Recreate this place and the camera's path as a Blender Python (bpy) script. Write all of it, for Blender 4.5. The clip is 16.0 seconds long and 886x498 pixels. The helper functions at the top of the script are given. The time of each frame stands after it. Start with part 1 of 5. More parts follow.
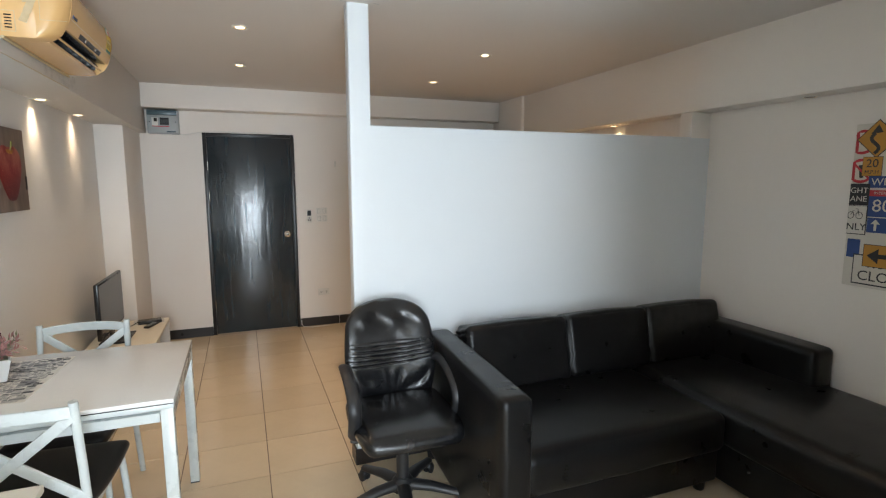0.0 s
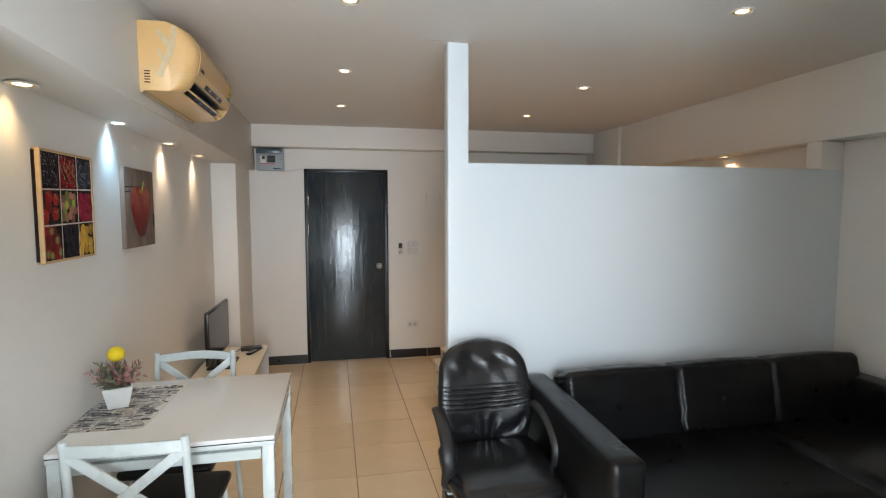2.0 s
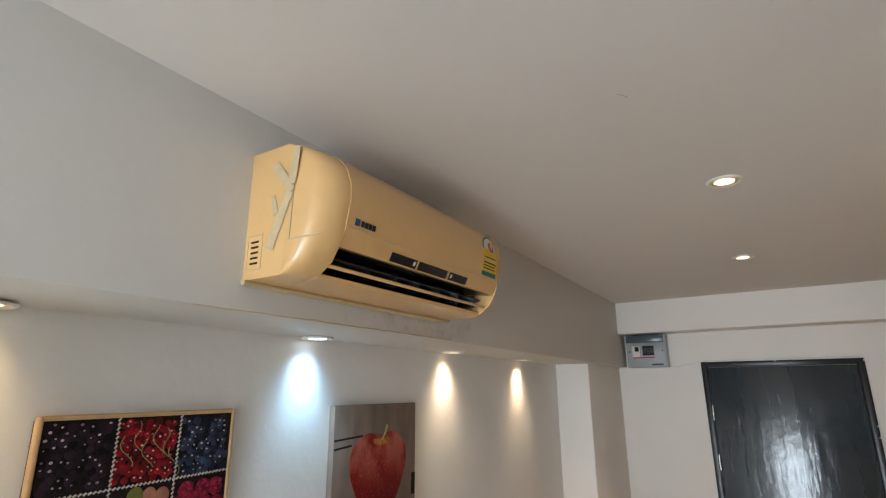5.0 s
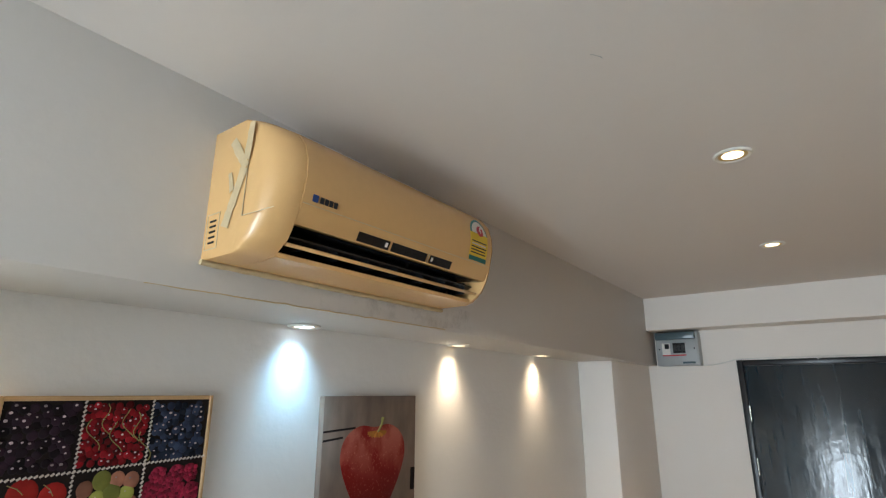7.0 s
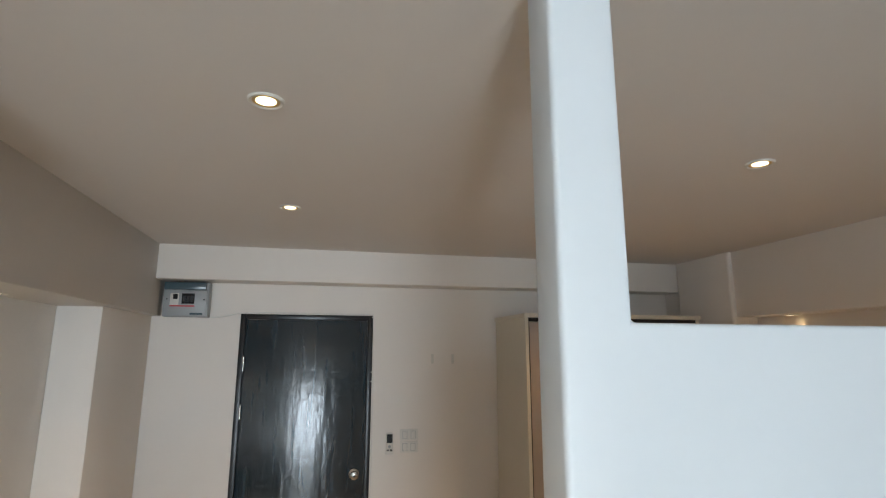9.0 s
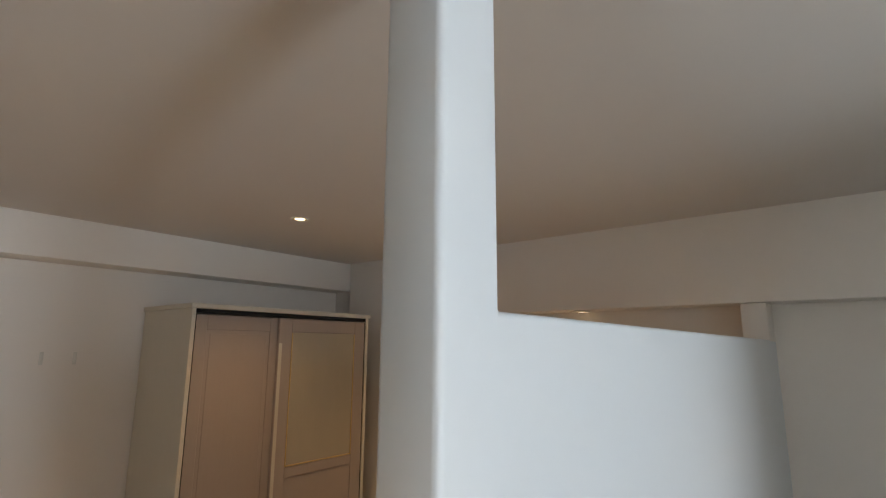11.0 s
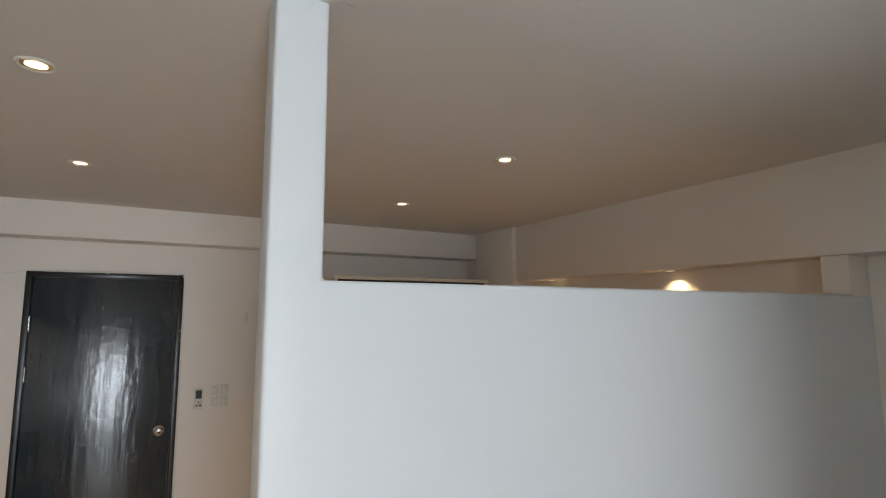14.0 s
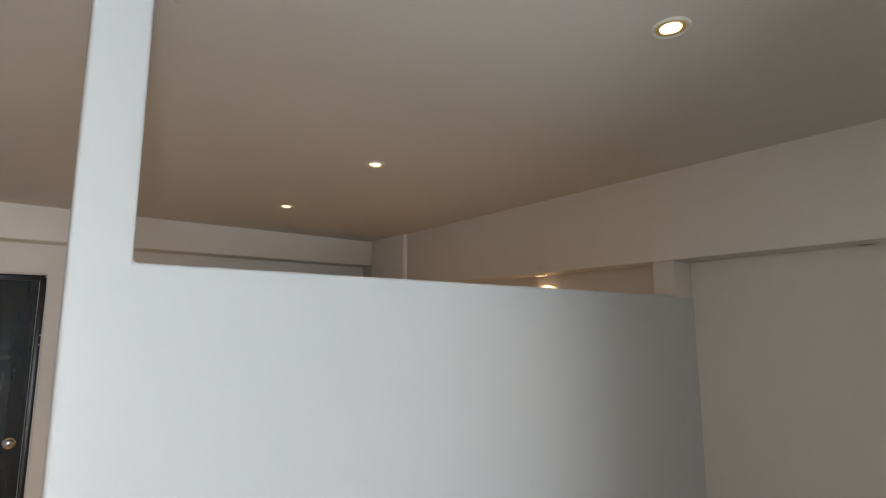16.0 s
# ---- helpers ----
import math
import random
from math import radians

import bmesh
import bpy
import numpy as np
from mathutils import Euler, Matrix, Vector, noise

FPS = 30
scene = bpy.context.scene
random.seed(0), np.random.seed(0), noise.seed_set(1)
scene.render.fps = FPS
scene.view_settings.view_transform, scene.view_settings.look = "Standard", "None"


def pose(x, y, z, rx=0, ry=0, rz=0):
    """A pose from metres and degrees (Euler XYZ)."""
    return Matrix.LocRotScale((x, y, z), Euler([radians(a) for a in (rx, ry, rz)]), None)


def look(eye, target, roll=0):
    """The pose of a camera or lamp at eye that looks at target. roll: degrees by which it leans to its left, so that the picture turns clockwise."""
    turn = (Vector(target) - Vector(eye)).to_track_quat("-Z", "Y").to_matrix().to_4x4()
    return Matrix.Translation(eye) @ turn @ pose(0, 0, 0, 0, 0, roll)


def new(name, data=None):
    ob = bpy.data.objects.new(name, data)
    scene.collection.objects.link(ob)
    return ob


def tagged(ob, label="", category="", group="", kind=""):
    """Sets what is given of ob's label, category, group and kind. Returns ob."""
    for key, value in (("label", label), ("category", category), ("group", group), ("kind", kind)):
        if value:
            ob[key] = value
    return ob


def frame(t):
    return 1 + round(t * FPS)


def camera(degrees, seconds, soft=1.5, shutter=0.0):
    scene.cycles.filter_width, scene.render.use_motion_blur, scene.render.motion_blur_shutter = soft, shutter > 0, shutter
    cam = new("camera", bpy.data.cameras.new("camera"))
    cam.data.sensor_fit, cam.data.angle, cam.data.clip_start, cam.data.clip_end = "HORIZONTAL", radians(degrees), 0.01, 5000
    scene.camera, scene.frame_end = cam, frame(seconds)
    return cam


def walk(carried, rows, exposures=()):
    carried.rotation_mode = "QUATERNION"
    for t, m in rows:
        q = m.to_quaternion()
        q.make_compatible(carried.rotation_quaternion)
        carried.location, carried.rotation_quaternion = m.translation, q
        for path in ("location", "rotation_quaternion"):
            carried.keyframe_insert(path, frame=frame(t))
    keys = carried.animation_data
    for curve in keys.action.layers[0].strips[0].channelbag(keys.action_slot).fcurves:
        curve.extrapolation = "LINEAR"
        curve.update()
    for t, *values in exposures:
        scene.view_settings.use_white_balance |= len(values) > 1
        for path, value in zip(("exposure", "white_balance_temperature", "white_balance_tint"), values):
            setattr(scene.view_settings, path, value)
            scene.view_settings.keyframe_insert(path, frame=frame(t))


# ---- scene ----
cam = camera(81.2, 16.0, soft=1.2)
PATH = [
    (0, (-0.641, -2.694, 1.569), (0.073, -0.844, 1.307), -0.1),
    (0.5, (-0.651, -2.693, 1.578), (-0.001, -0.815, 1.346), -0.1),
    (1, (-0.672, -2.69, 1.584), (-0.081, -0.789, 1.388), -0.0),
    (1.5, (-0.683, -2.674, 1.593), (-0.151, -0.753, 1.419), -0.1),
    (2, (-0.683, -2.598, 1.612), (-0.273, -0.646, 1.462), -0.1),
    (2.5, (-0.683, -2.315, 1.679), (-0.649, -0.317, 1.616), -0.2),
    (3, (-0.647, -2.002, 1.741), (-0.891, -0.019, 1.827), -0.2),
    (3.5, (-0.568, -1.7, 1.797), (-1.09, 0.216, 2.035), -0.2),
    (4, (-0.559, -1.362, 1.83), (-1.348, 0.437, 2.207), -0.2),
    (4.5, (-0.56, -1.088, 1.883), (-1.495, 0.61, 2.372), -0.2),
    (7, (-0.47, -0.81, 1.845), (-1.625, 0.733, 2.378), 0.1),
    (7.5, (-0.427, -0.858, 1.833), (-1.381, 0.829, 2.328), 0.1),
    (8, (-0.387, -0.909, 1.812), (-1.021, 0.935, 2.255), 0.0),
    (8.5, (-0.389, -0.892, 1.794), (-0.545, 1.061, 2.194), -0.1),
    (9, (-0.427, -0.667, 1.819), (-0.002, 1.251, 2.197), 0.1),
    (9.5, (-0.541, -0.461, 1.82), (0.423, 1.25, 2.197), 0.4),
    (10, (-0.555, -0.276, 1.835), (0.99, 0.936, 2.213), 0.4),
    (12.5, (-0.408, -0.519, 1.723), (0.858, 0.998, 2.035), -0.1),
    (13, (-0.402, -0.627, 1.698), (0.548, 1.118, 1.931), 0.1),
    (13.5, (-0.392, -0.845, 1.76), (0.508, 0.928, 1.977), -0.1),
    (14, (-0.299, -1.03, 1.794), (0.67, 0.703, 2.031), -0.1),
    (14.5, (-0.233, -1.175, 1.794), (0.801, 0.517, 2.057), -0.2),
    (15, (-0.182, -1.241, 1.785), (0.904, 0.414, 2.068), -0.1),
    (15.5, (-0.155, -1.236, 1.759), (0.979, 0.386, 2.049), -0.1),
    (16, (-0.148, -1.236, 1.729), (1.069, 0.326, 2.014), -0.1),
]
walk(cam, [(t, look(eye, target, roll)) for t, eye, target, roll in PATH],
     [(0, 0.52, 6650, 15), (2.0, 0.42, 6600, 15), (3.0, 0.24, 6600, 15), (4.5, 0.34, 6650, 16), (7, 0.44, 6400, 13), (9, 0.32, 6500, 14),
      (10, 0.22, 6900, 19), (12.5, 0.08, 6450, 13), (13.5, 0.06, 6700, 16), (14.5, 0.06, 7050, 19), (16, 0.06, 7100, 19)])

# ---- light ----
world = bpy.data.worlds.new("world")
scene.world = world
world.use_nodes = True
wnt = world.node_tree
sky = wnt.nodes.new("ShaderNodeTexSky")
sky.sky_type, sky.sun_disc, sky.sun_elevation, sky.sun_rotation = "NISHITA", False, radians(50), radians(90)
wnt.links.new(sky.outputs[0], wnt.nodes["Background"].inputs[0])
wnt.nodes["Background"].inputs[1].default_value = 0.12


def lamp(name, kind, m, power, colour, **more):
    data = bpy.data.lights.new(name, kind)
    data.energy, data.color = power, colour
    for key, value in more.items():
        if key == "size": data.shape, data.size, data.size_y = "RECTANGLE", value[0], value[1]
        if key == "spot": data.spot_size, data.spot_blend = radians(value[0]), value[1]
        if key == "soft": data.shadow_soft_size = value
    ob = new(name, data)
    ob.matrix_world = m
    return ob


sun = lamp("sun", "SUN", look((0, 0, 10), (4, 1, 0)), 2.5, (1.0, 0.95, 0.88))
sun.data.angle = radians(0.5)
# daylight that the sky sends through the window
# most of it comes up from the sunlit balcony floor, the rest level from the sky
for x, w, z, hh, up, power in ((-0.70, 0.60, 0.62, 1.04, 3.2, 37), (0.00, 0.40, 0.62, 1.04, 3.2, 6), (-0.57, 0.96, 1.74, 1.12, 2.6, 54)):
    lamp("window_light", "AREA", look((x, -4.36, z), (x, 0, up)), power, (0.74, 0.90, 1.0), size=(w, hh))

# ---- materials ----


def material(name, base, rough=0.5, metal=0.0, spread=0.06, scale=6.0, bump=0.0, bump_scale=60.0, coat=0.0,
             stretch=(1, 1, 1), emit=None, per_piece=0.0, spec=0.5, fine=0.03, sheen_rough=0.0):
    """Base colour with broad stains, fine grain, uneven gloss and relief."""
    mat = bpy.data.materials.new(name)
    mat.use_nodes = True
    nt = mat.node_tree
    n, l = nt.nodes, nt.links
    b = n["Principled BSDF"]
    b.inputs["Roughness"].default_value, b.inputs["Metallic"].default_value = rough, metal
    b.inputs["Coat Weight"].default_value = coat
    b.inputs["Specular IOR Level"].default_value = spec
    co = n.new("ShaderNodeTexCoord")
    mp = n.new("ShaderNodeMapping")
    mp.inputs["Scale"].default_value = stretch
    l.new(co.outputs["Object"], mp.inputs[0])
    broad, grain = n.new("ShaderNodeTexNoise"), n.new("ShaderNodeTexNoise")
    broad.inputs["Scale"].default_value, broad.inputs["Detail"].default_value = scale, 5
    grain.inputs["Scale"].default_value, grain.inputs["Detail"].default_value = bump_scale, 4
    l.new(mp.outputs[0], broad.inputs[0])
    l.new(mp.outputs[0], grain.inputs[0])
    mix = n.new("ShaderNodeMix")
    mix.data_type = "RGBA"
    mix.inputs[6].default_value = (*[c * (1 - spread) for c in base], 1)
    mix.inputs[7].default_value = (*[min(1, c * (1 + spread)) for c in base], 1)
    l.new(broad.outputs[0], mix.inputs[0])
    hsv = n.new("ShaderNodeHueSaturation")
    l.new(mix.outputs[2], hsv.inputs["Color"])
    ma = n.new("ShaderNodeMapRange")
    ma.inputs[3].default_value, ma.inputs[4].default_value = 1 - fine, 1 + fine
    l.new(grain.outputs[0], ma.inputs[0])
    if per_piece:
        info = n.new("ShaderNodeObjectInfo")
        geo = n.new("ShaderNodeNewGeometry")
        add = n.new("ShaderNodeMath")
        l.new(info.outputs["Random"], add.inputs[0])
        l.new(geo.outputs["Random Per Island"], add.inputs[1])
        fr = n.new("ShaderNodeMath")
        fr.operation = "FRACT"
        l.new(add.outputs[0], fr.inputs[0])
        mr = n.new("ShaderNodeMapRange")
        mr.inputs[3].default_value, mr.inputs[4].default_value = 1 - per_piece, 1 + per_piece
        l.new(fr.outputs[0], mr.inputs[0])
        mu = n.new("ShaderNodeMath")
        mu.operation = "MULTIPLY"
        l.new(ma.outputs[0], mu.inputs[0])
        l.new(mr.outputs[0], mu.inputs[1])
        l.new(mu.outputs[0], hsv.inputs["Value"])
    else:
        l.new(ma.outputs[0], hsv.inputs["Value"])
    l.new(hsv.outputs[0], b.inputs["Base Color"])
    ro = n.new("ShaderNodeMapRange")
    ro.inputs[3].default_value, ro.inputs[4].default_value = max(0, rough - 0.06 - sheen_rough), min(1, rough + 0.06 + sheen_rough)
    l.new(broad.outputs[0], ro.inputs[0])
    l.new(ro.outputs[0], b.inputs["Roughness"])
    if bump:
        bp = n.new("ShaderNodeBump")
        bp.inputs["Strength"].default_value, bp.inputs["Distance"].default_value = bump, 0.004
        l.new(grain.outputs[0], bp.inputs["Height"])
        l.new(bp.outputs[0], b.inputs["Normal"])
    if emit:
        b.inputs["Emission Color"].default_value = (*emit[0], 1)
        b.inputs["Emission Strength"].default_value = emit[1]
    return mat


WALL = material("wall_paint", (0.82, 0.77, 0.715), 0.55, spread=0.025, scale=1.6, bump=0.10, bump_scale=45, fine=0.01)
PLASTER = material("rough_plaster_paint", (0.77, 0.745, 0.71), 0.5, spread=0.03, scale=2.2, bump=0.28, bump_scale=38, fine=0.015)
# left beam only: the plaster colour darkened to put shade on its face
BEAMPAINT = material("shade_toned_beam_paint", (0.66, 0.635, 0.605), 0.55, spread=0.035, scale=2.0, bump=0.16, bump_scale=38, fine=0.015)
PARTITION = material("partition_paint", (0.69, 0.725, 0.745), 0.5, spread=0.015, scale=1.2, bump=0.05, bump_scale=50, fine=0.008)
CEIL = material("ceiling_paint", (0.73, 0.69, 0.655), 0.7, spread=0.03, scale=1.1, bump=0.05, bump_scale=40, fine=0.01)
TILE = material("cream_tile", (0.62, 0.50, 0.35), 0.16, spread=0.07, scale=5, bump=0.015, bump_scale=25, per_piece=0.05, sheen_rough=0.03)
GROUT = material("grout", (0.16, 0.12, 0.09), 0.85, spread=0.2, scale=9)
BASE = material("black_skirting", (0.022, 0.020, 0.020), 0.3, spread=0.2, per_piece=0.1)
LEATHER = material("black_leather", (0.0055, 0.0055, 0.0059), 0.31, spec=0.30, spread=0.25, scale=7, bump=0.10, bump_scale=230, fine=0.1, sheen_rough=0.05)
CHAIRSKIN = material("black_vinyl", (0.009, 0.009, 0.010), 0.25, spec=0.6, spread=0.25, scale=9, bump=0.08, bump_scale=260, fine=0.1)
PLASTIC = material("black_plastic", (0.018, 0.018, 0.019), 0.42, spread=0.15, bump=0.05, bump_scale=300)
WHITEMETAL = material("white_lacquered_metal", (0.56, 0.60, 0.59), 0.28, spread=0.04, scale=14, coat=0.3)
WHITETOP = material("white_laminate", (0.72, 0.71, 0.68), 0.22, spread=0.03, scale=5, bump=0.01, bump_scale=120)
CREAM = material("cream_laminate", (0.68, 0.63, 0.53), 0.42, spread=0.04, scale=4, stretch=(1, 1, 0.2), bump=0.02, bump_scale=90)
BEECH = material("pale_wood", (0.56, 0.36, 0.18), 0.45, spread=0.16, scale=7, stretch=(1, 8, 8), bump=0.05, bump_scale=40)
SEATCLOTH = material("black_seat_vinyl", (0.014, 0.013, 0.013), 0.45, spread=0.2, bump=0.1, bump_scale=220)
ACBODY = material("yellowed_plastic", (0.69, 0.42, 0.175), 0.25, spread=0.05, scale=3, coat=0.2, bump=0.01)
TAPE = material("old_masking_tape", (0.55, 0.42, 0.24), 0.65, spread=0.2, scale=30, bump=0.3, bump_scale=90)
DARK = material("dark_plastic", (0.012, 0.012, 0.013), 0.25, spread=0.1)
SCREEN = material("tv_glass", (0.012, 0.013, 0.014), 0.12, spread=0.05)
MATTBLACK = material("matt_black", (0.007, 0.006, 0.007), 0.55, spec=0.15, spread=0.1)
CHROME = material("brushed_steel", (0.62, 0.60, 0.56), 0.22, metal=1.0, spread=0.05)
GREYBOX = material("grey_plastic", (0.36, 0.38, 0.39), 0.4, spread=0.05)
TINT = material("blue_grey_flap", (0.07, 0.11, 0.13), 0.2, spread=0.05)
WHITEPL = material("white_plastic", (0.74, 0.72, 0.67), 0.35, spread=0.03)
RED = material("red_print", (0.50, 0.03, 0.04), 0.5)
YELLOW = material("yellow_print", (0.75, 0.50, 0.03), 0.5, spread=0.1)
GREENP = material("green_print", (0.02, 0.16, 0.13), 0.5)
BLUEP = material("blue_print", (0.02, 0.06, 0.22), 0.5, spread=0.1)
INK = material("black_ink", (0.02, 0.02, 0.022), 0.55, spread=0.1)
PAPER = material("white_print", (0.66, 0.62, 0.55), 0.6, spread=0.06)
ORANGE = material("amber_print", (0.50, 0.24, 0.03), 0.55, spread=0.12)
RING = material("downlight_ring", (0.70, 0.68, 0.63), 0.35, spread=0.03)
REFLECTOR = material("warm_reflector", (0.75, 0.55, 0.25), 0.3, metal=0.6)
BULB_WARM = material("warm_bulb", (1, 0.9, 0.7), 0.4, emit=((1.0, 0.80, 0.48), 2.6))
BULB_COOL = material("cool_bulb", (0.9, 0.95, 1), 0.4, emit=((0.72, 0.88, 1.0), 5))
BULB_OFF = material("unlit_bulb", (0.10, 0.10, 0.10), 0.2)
# pinkish wardrobe doors, their colour dimmed for the shade they stand in
DOORTAN = material("shade_dimmed_pinkish_laminate", (0.43, 0.355, 0.305), 0.40, spread=0.04, scale=4, stretch=(1, 1, 0.2), bump=0.02, bump_scale=90)
FROST = material("frosted_panel", (0.48, 0.42, 0.32), 0.20, spread=0.05, bump=0.1, bump_scale=20, stretch=(1, 1, 0.15))
POT = material("white_ceramic", (0.72, 0.72, 0.70), 0.3)
LEAF = material("artificial_leaf", (0.13, 0.145, 0.085), 0.5, spread=0.3, scale=40, per_piece=0.35)
LEAFPINK = material("pinkish_leaf", (0.36, 0.18, 0.17), 0.5, spread=0.3, scale=40, per_piece=0.3)
BLOOM = material("yellow_bloom", (0.72, 0.52, 0.01), 0.8, spread=0.15, scale=120, bump=0.8, bump_scale=160)
OLDWOOD = material("grey_weathered_print", (0.20, 0.15, 0.12), 0.65, spec=0.2, spread=0.65, scale=7, stretch=(1, 2.6, 0.9))
PRINTDARK = material("dark_print", (0.014, 0.009, 0.009), 0.6, spread=0.3, spec=0.2)
TWINE = material("twine_print", (0.55, 0.50, 0.44), 0.7, spread=0.2, scale=80)


def door_paint():
    """Slate gloss paint, brushed on in long uneven strokes with runs."""
    mat = material("slate_gloss_paint", (0.013, 0.028, 0.040), 0.20, spec=1.0, spread=0.35, scale=3, stretch=(9, 1, 0.8), fine=0.1)
    nt = mat.node_tree
    n, l = nt.nodes, nt.links
    b = n["Principled BSDF"]
    co, mp = n.new("ShaderNodeTexCoord"), n.new("ShaderNodeMapping")
    mp.inputs["Scale"].default_value = (7, 1, 0.7)
    l.new(co.outputs["Object"], mp.inputs[0])
    brush, lumps = n.new("ShaderNodeTexNoise"), n.new("ShaderNodeTexNoise")
    brush.inputs["Scale"].default_value, brush.inputs["Detail"].default_value = 1.8, 4
    lumps.inputs["Scale"].default_value, lumps.inputs["Detail"].default_value = 20, 3
    l.new(mp.outputs[0], brush.inputs[0])
    l.new(co.outputs["Object"], lumps.inputs[0])
    add = n.new("ShaderNodeMath")
    add.operation = "MULTIPLY_ADD"
    add.inputs[1].default_value = 0.42
    l.new(lumps.outputs[0], add.inputs[0])
    l.new(brush.outputs[0], add.inputs[2])
    bp = n.new("ShaderNodeBump")
    bp.inputs["Strength"].default_value, bp.inputs["Distance"].default_value = 0.36, 0.012
    l.new(add.outputs[0], bp.inputs["Height"])
    l.new(bp.outputs[0], b.inputs["Normal"])
    return mat


DOORPAINT = door_paint()
FRAMEPAINT = material("black_gloss_frame", (0.012, 0.013, 0.015), 0.3, spread=0.3, bump=0.2, bump_scale=30)
OUTGLASS = bpy.data.materials.new("window_glass")
OUTGLASS.use_nodes = True
_b = OUTGLASS.node_tree.nodes["Principled BSDF"]
_b.inputs["Transmission Weight"].default_value, _b.inputs["Roughness"].default_value = 1.0, 0.0
CONCRETE = material("balcony_render", (0.45, 0.44, 0.42), 0.8, spread=0.1, bump=0.2)

# ---- mesh helpers ----


def box(bm, x0, x1, y0, y1, z0, z1, bevel=0.0, seg=2):
    """A box, with its edges rounded when bevel is given."""
    v = bmesh.ops.create_cube(bm, size=1.0)["verts"]
    for p in v:
        p.co = ((x0 + x1) / 2 + p.co.x * (x1 - x0), (y0 + y1) / 2 + p.co.y * (y1 - y0), (z0 + z1) / 2 + p.co.z * (z1 - z0))
    if bevel:
        bmesh.ops.bevel(bm, geom=list({e for p in v for e in p.link_edges}), offset=bevel, segments=seg, profile=0.5, affect="EDGES")
    return bm


def solid(x0, x1, y0, y1, z0, z1, bevel=0.0, seg=2):
    return box(bmesh.new(), x0, x1, y0, y1, z0, z1, bevel, seg)


def tube(bm, points, r, n=10, flat=1.0, cap=True):
    """A round bar through the points; r may be one radius or one for each point."""
    pts = [Vector(p) for p in points]
    rad = r if isinstance(r, (list, tuple)) else [r] * len(pts)
    rings, side = [], None
    for i, p in enumerate(pts):
        d = (pts[min(i + 1, len(pts) - 1)] - pts[max(i - 1, 0)]).normalized()
        if side is None:
            side = d.cross(Vector((0, 0, 1)) if abs(d.z) < 0.9 else Vector((0, 1, 0))).normalized()
        side = (side - d * side.dot(d)).normalized()
        up = side.cross(d)
        rings.append([bm.verts.new(p + rad[i] * (math.cos(a) * side + flat * math.sin(a) * up)) for a in [2 * math.pi * k / n for k in range(n)]])
    for a, b in zip(rings, rings[1:]):
        for k in range(n):
            bm.faces.new((a[k], a[(k + 1) % n], b[(k + 1) % n], b[k]))
    if cap:
        bm.faces.new(rings[0][::-1])
        bm.faces.new(rings[-1])
    return bm


def bar(bm, a, b, w, t, normal, bevel=0.003):
    """A flat bar from a to b, w wide and t thick along normal."""
    a, b, nrm = Vector(a), Vector(b), Vector(normal).normalized()
    d = (b - a).normalized()
    nrm = (nrm - d * nrm.dot(d)).normalized()
    s = d.cross(nrm)
    m = Matrix((( *((b - a)), 0), (*(s * w), 0), (*(nrm * t), 0), (0, 0, 0, 1))).transposed()
    m.translation = (a + b) / 2
    v = bmesh.ops.create_cube(bm, size=1.0, matrix=m)["verts"]
    bmesh.ops.bevel(bm, geom=list({e for p in v for e in p.link_edges}), offset=bevel, segments=2, profile=0.5, affect="EDGES")
    return bm


def lathe(bm, profile, n=24, centre=(0, 0, 0), axis="z"):
    """Turns (radius, height) pairs about an axis."""
    rings = []
    for r, h in profile:
        ring = []
        for k in range(n):
            a = 2 * math.pi * k / n
            c, s = r * math.cos(a), r * math.sin(a)
            p = {"z": (c, s, h), "y": (c, h, s), "x": (h, c, s)}[axis]
            ring.append(bm.verts.new(Vector(centre) + Vector(p)))
        rings.append(ring)
    for a, b in zip(rings, rings[1:]):
        for k in range(n):
            bm.faces.new((a[k], a[(k + 1) % n], b[(k + 1) % n], b[k]))
    bm.faces.new(rings[0][::-1])
    bm.faces.new(rings[-1])
    bmesh.ops.recalc_face_normals(bm, faces=bm.faces)
    return bm


def cushion(x0, x1, y0, y1, z0, z1, r=0.05, puff=0.0, wrinkle=0.0, cuts=14, seed=0.0):
    """A padded block: rounded edges, bulging faces and creased leather."""
    bm = bmesh.new()
    bmesh.ops.create_cube(bm, size=2.0)
    bmesh.ops.subdivide_edges(bm, edges=bm.edges[:], cuts=cuts, use_grid_fill=True)
    h = Vector(((x1 - x0) / 2, (y1 - y0) / 2, (z1 - z0) / 2))
    c = Vector(((x0 + x1) / 2, (y0 + y1) / 2, (z0 + z1) / 2))
    for v in bm.verts:
        q = v.co.copy()
        # crowd the rows towards the edges
        q = Vector([math.copysign(1 - (1 - abs(a)) ** 1.5, a) for a in q])
        p = Vector((q.x * h.x, q.y * h.y, q.z * h.z))
        inner = Vector([max(-(hh - r), min(hh - r, a)) for a, hh in zip(p, h)])
        off = p - inner
        if off.length > 1e-6:
            p = inner + off.normalized() * min(r, max(abs(a) for a in off))
        for k in range(3):
            o = [q[j] for j in range(3) if j != k]
            if abs(q[k]) > 0.97:
                p[k] += math.copysign(puff * (1 - o[0] ** 2) * (1 - o[1] ** 2), q[k])
        if wrinkle:
            s = Vector((seed, seed * 1.7, 0))
            edge = max(abs(q.x), abs(q.y), abs(q.z) * 0.6)
            nz = noise.noise((p + s) * 9) + 0.6 * noise.noise((p + s) * 22)
            p += p.normalized() * wrinkle * nz * (0.4 + edge * edge)
        v.co = c + p
    return bm


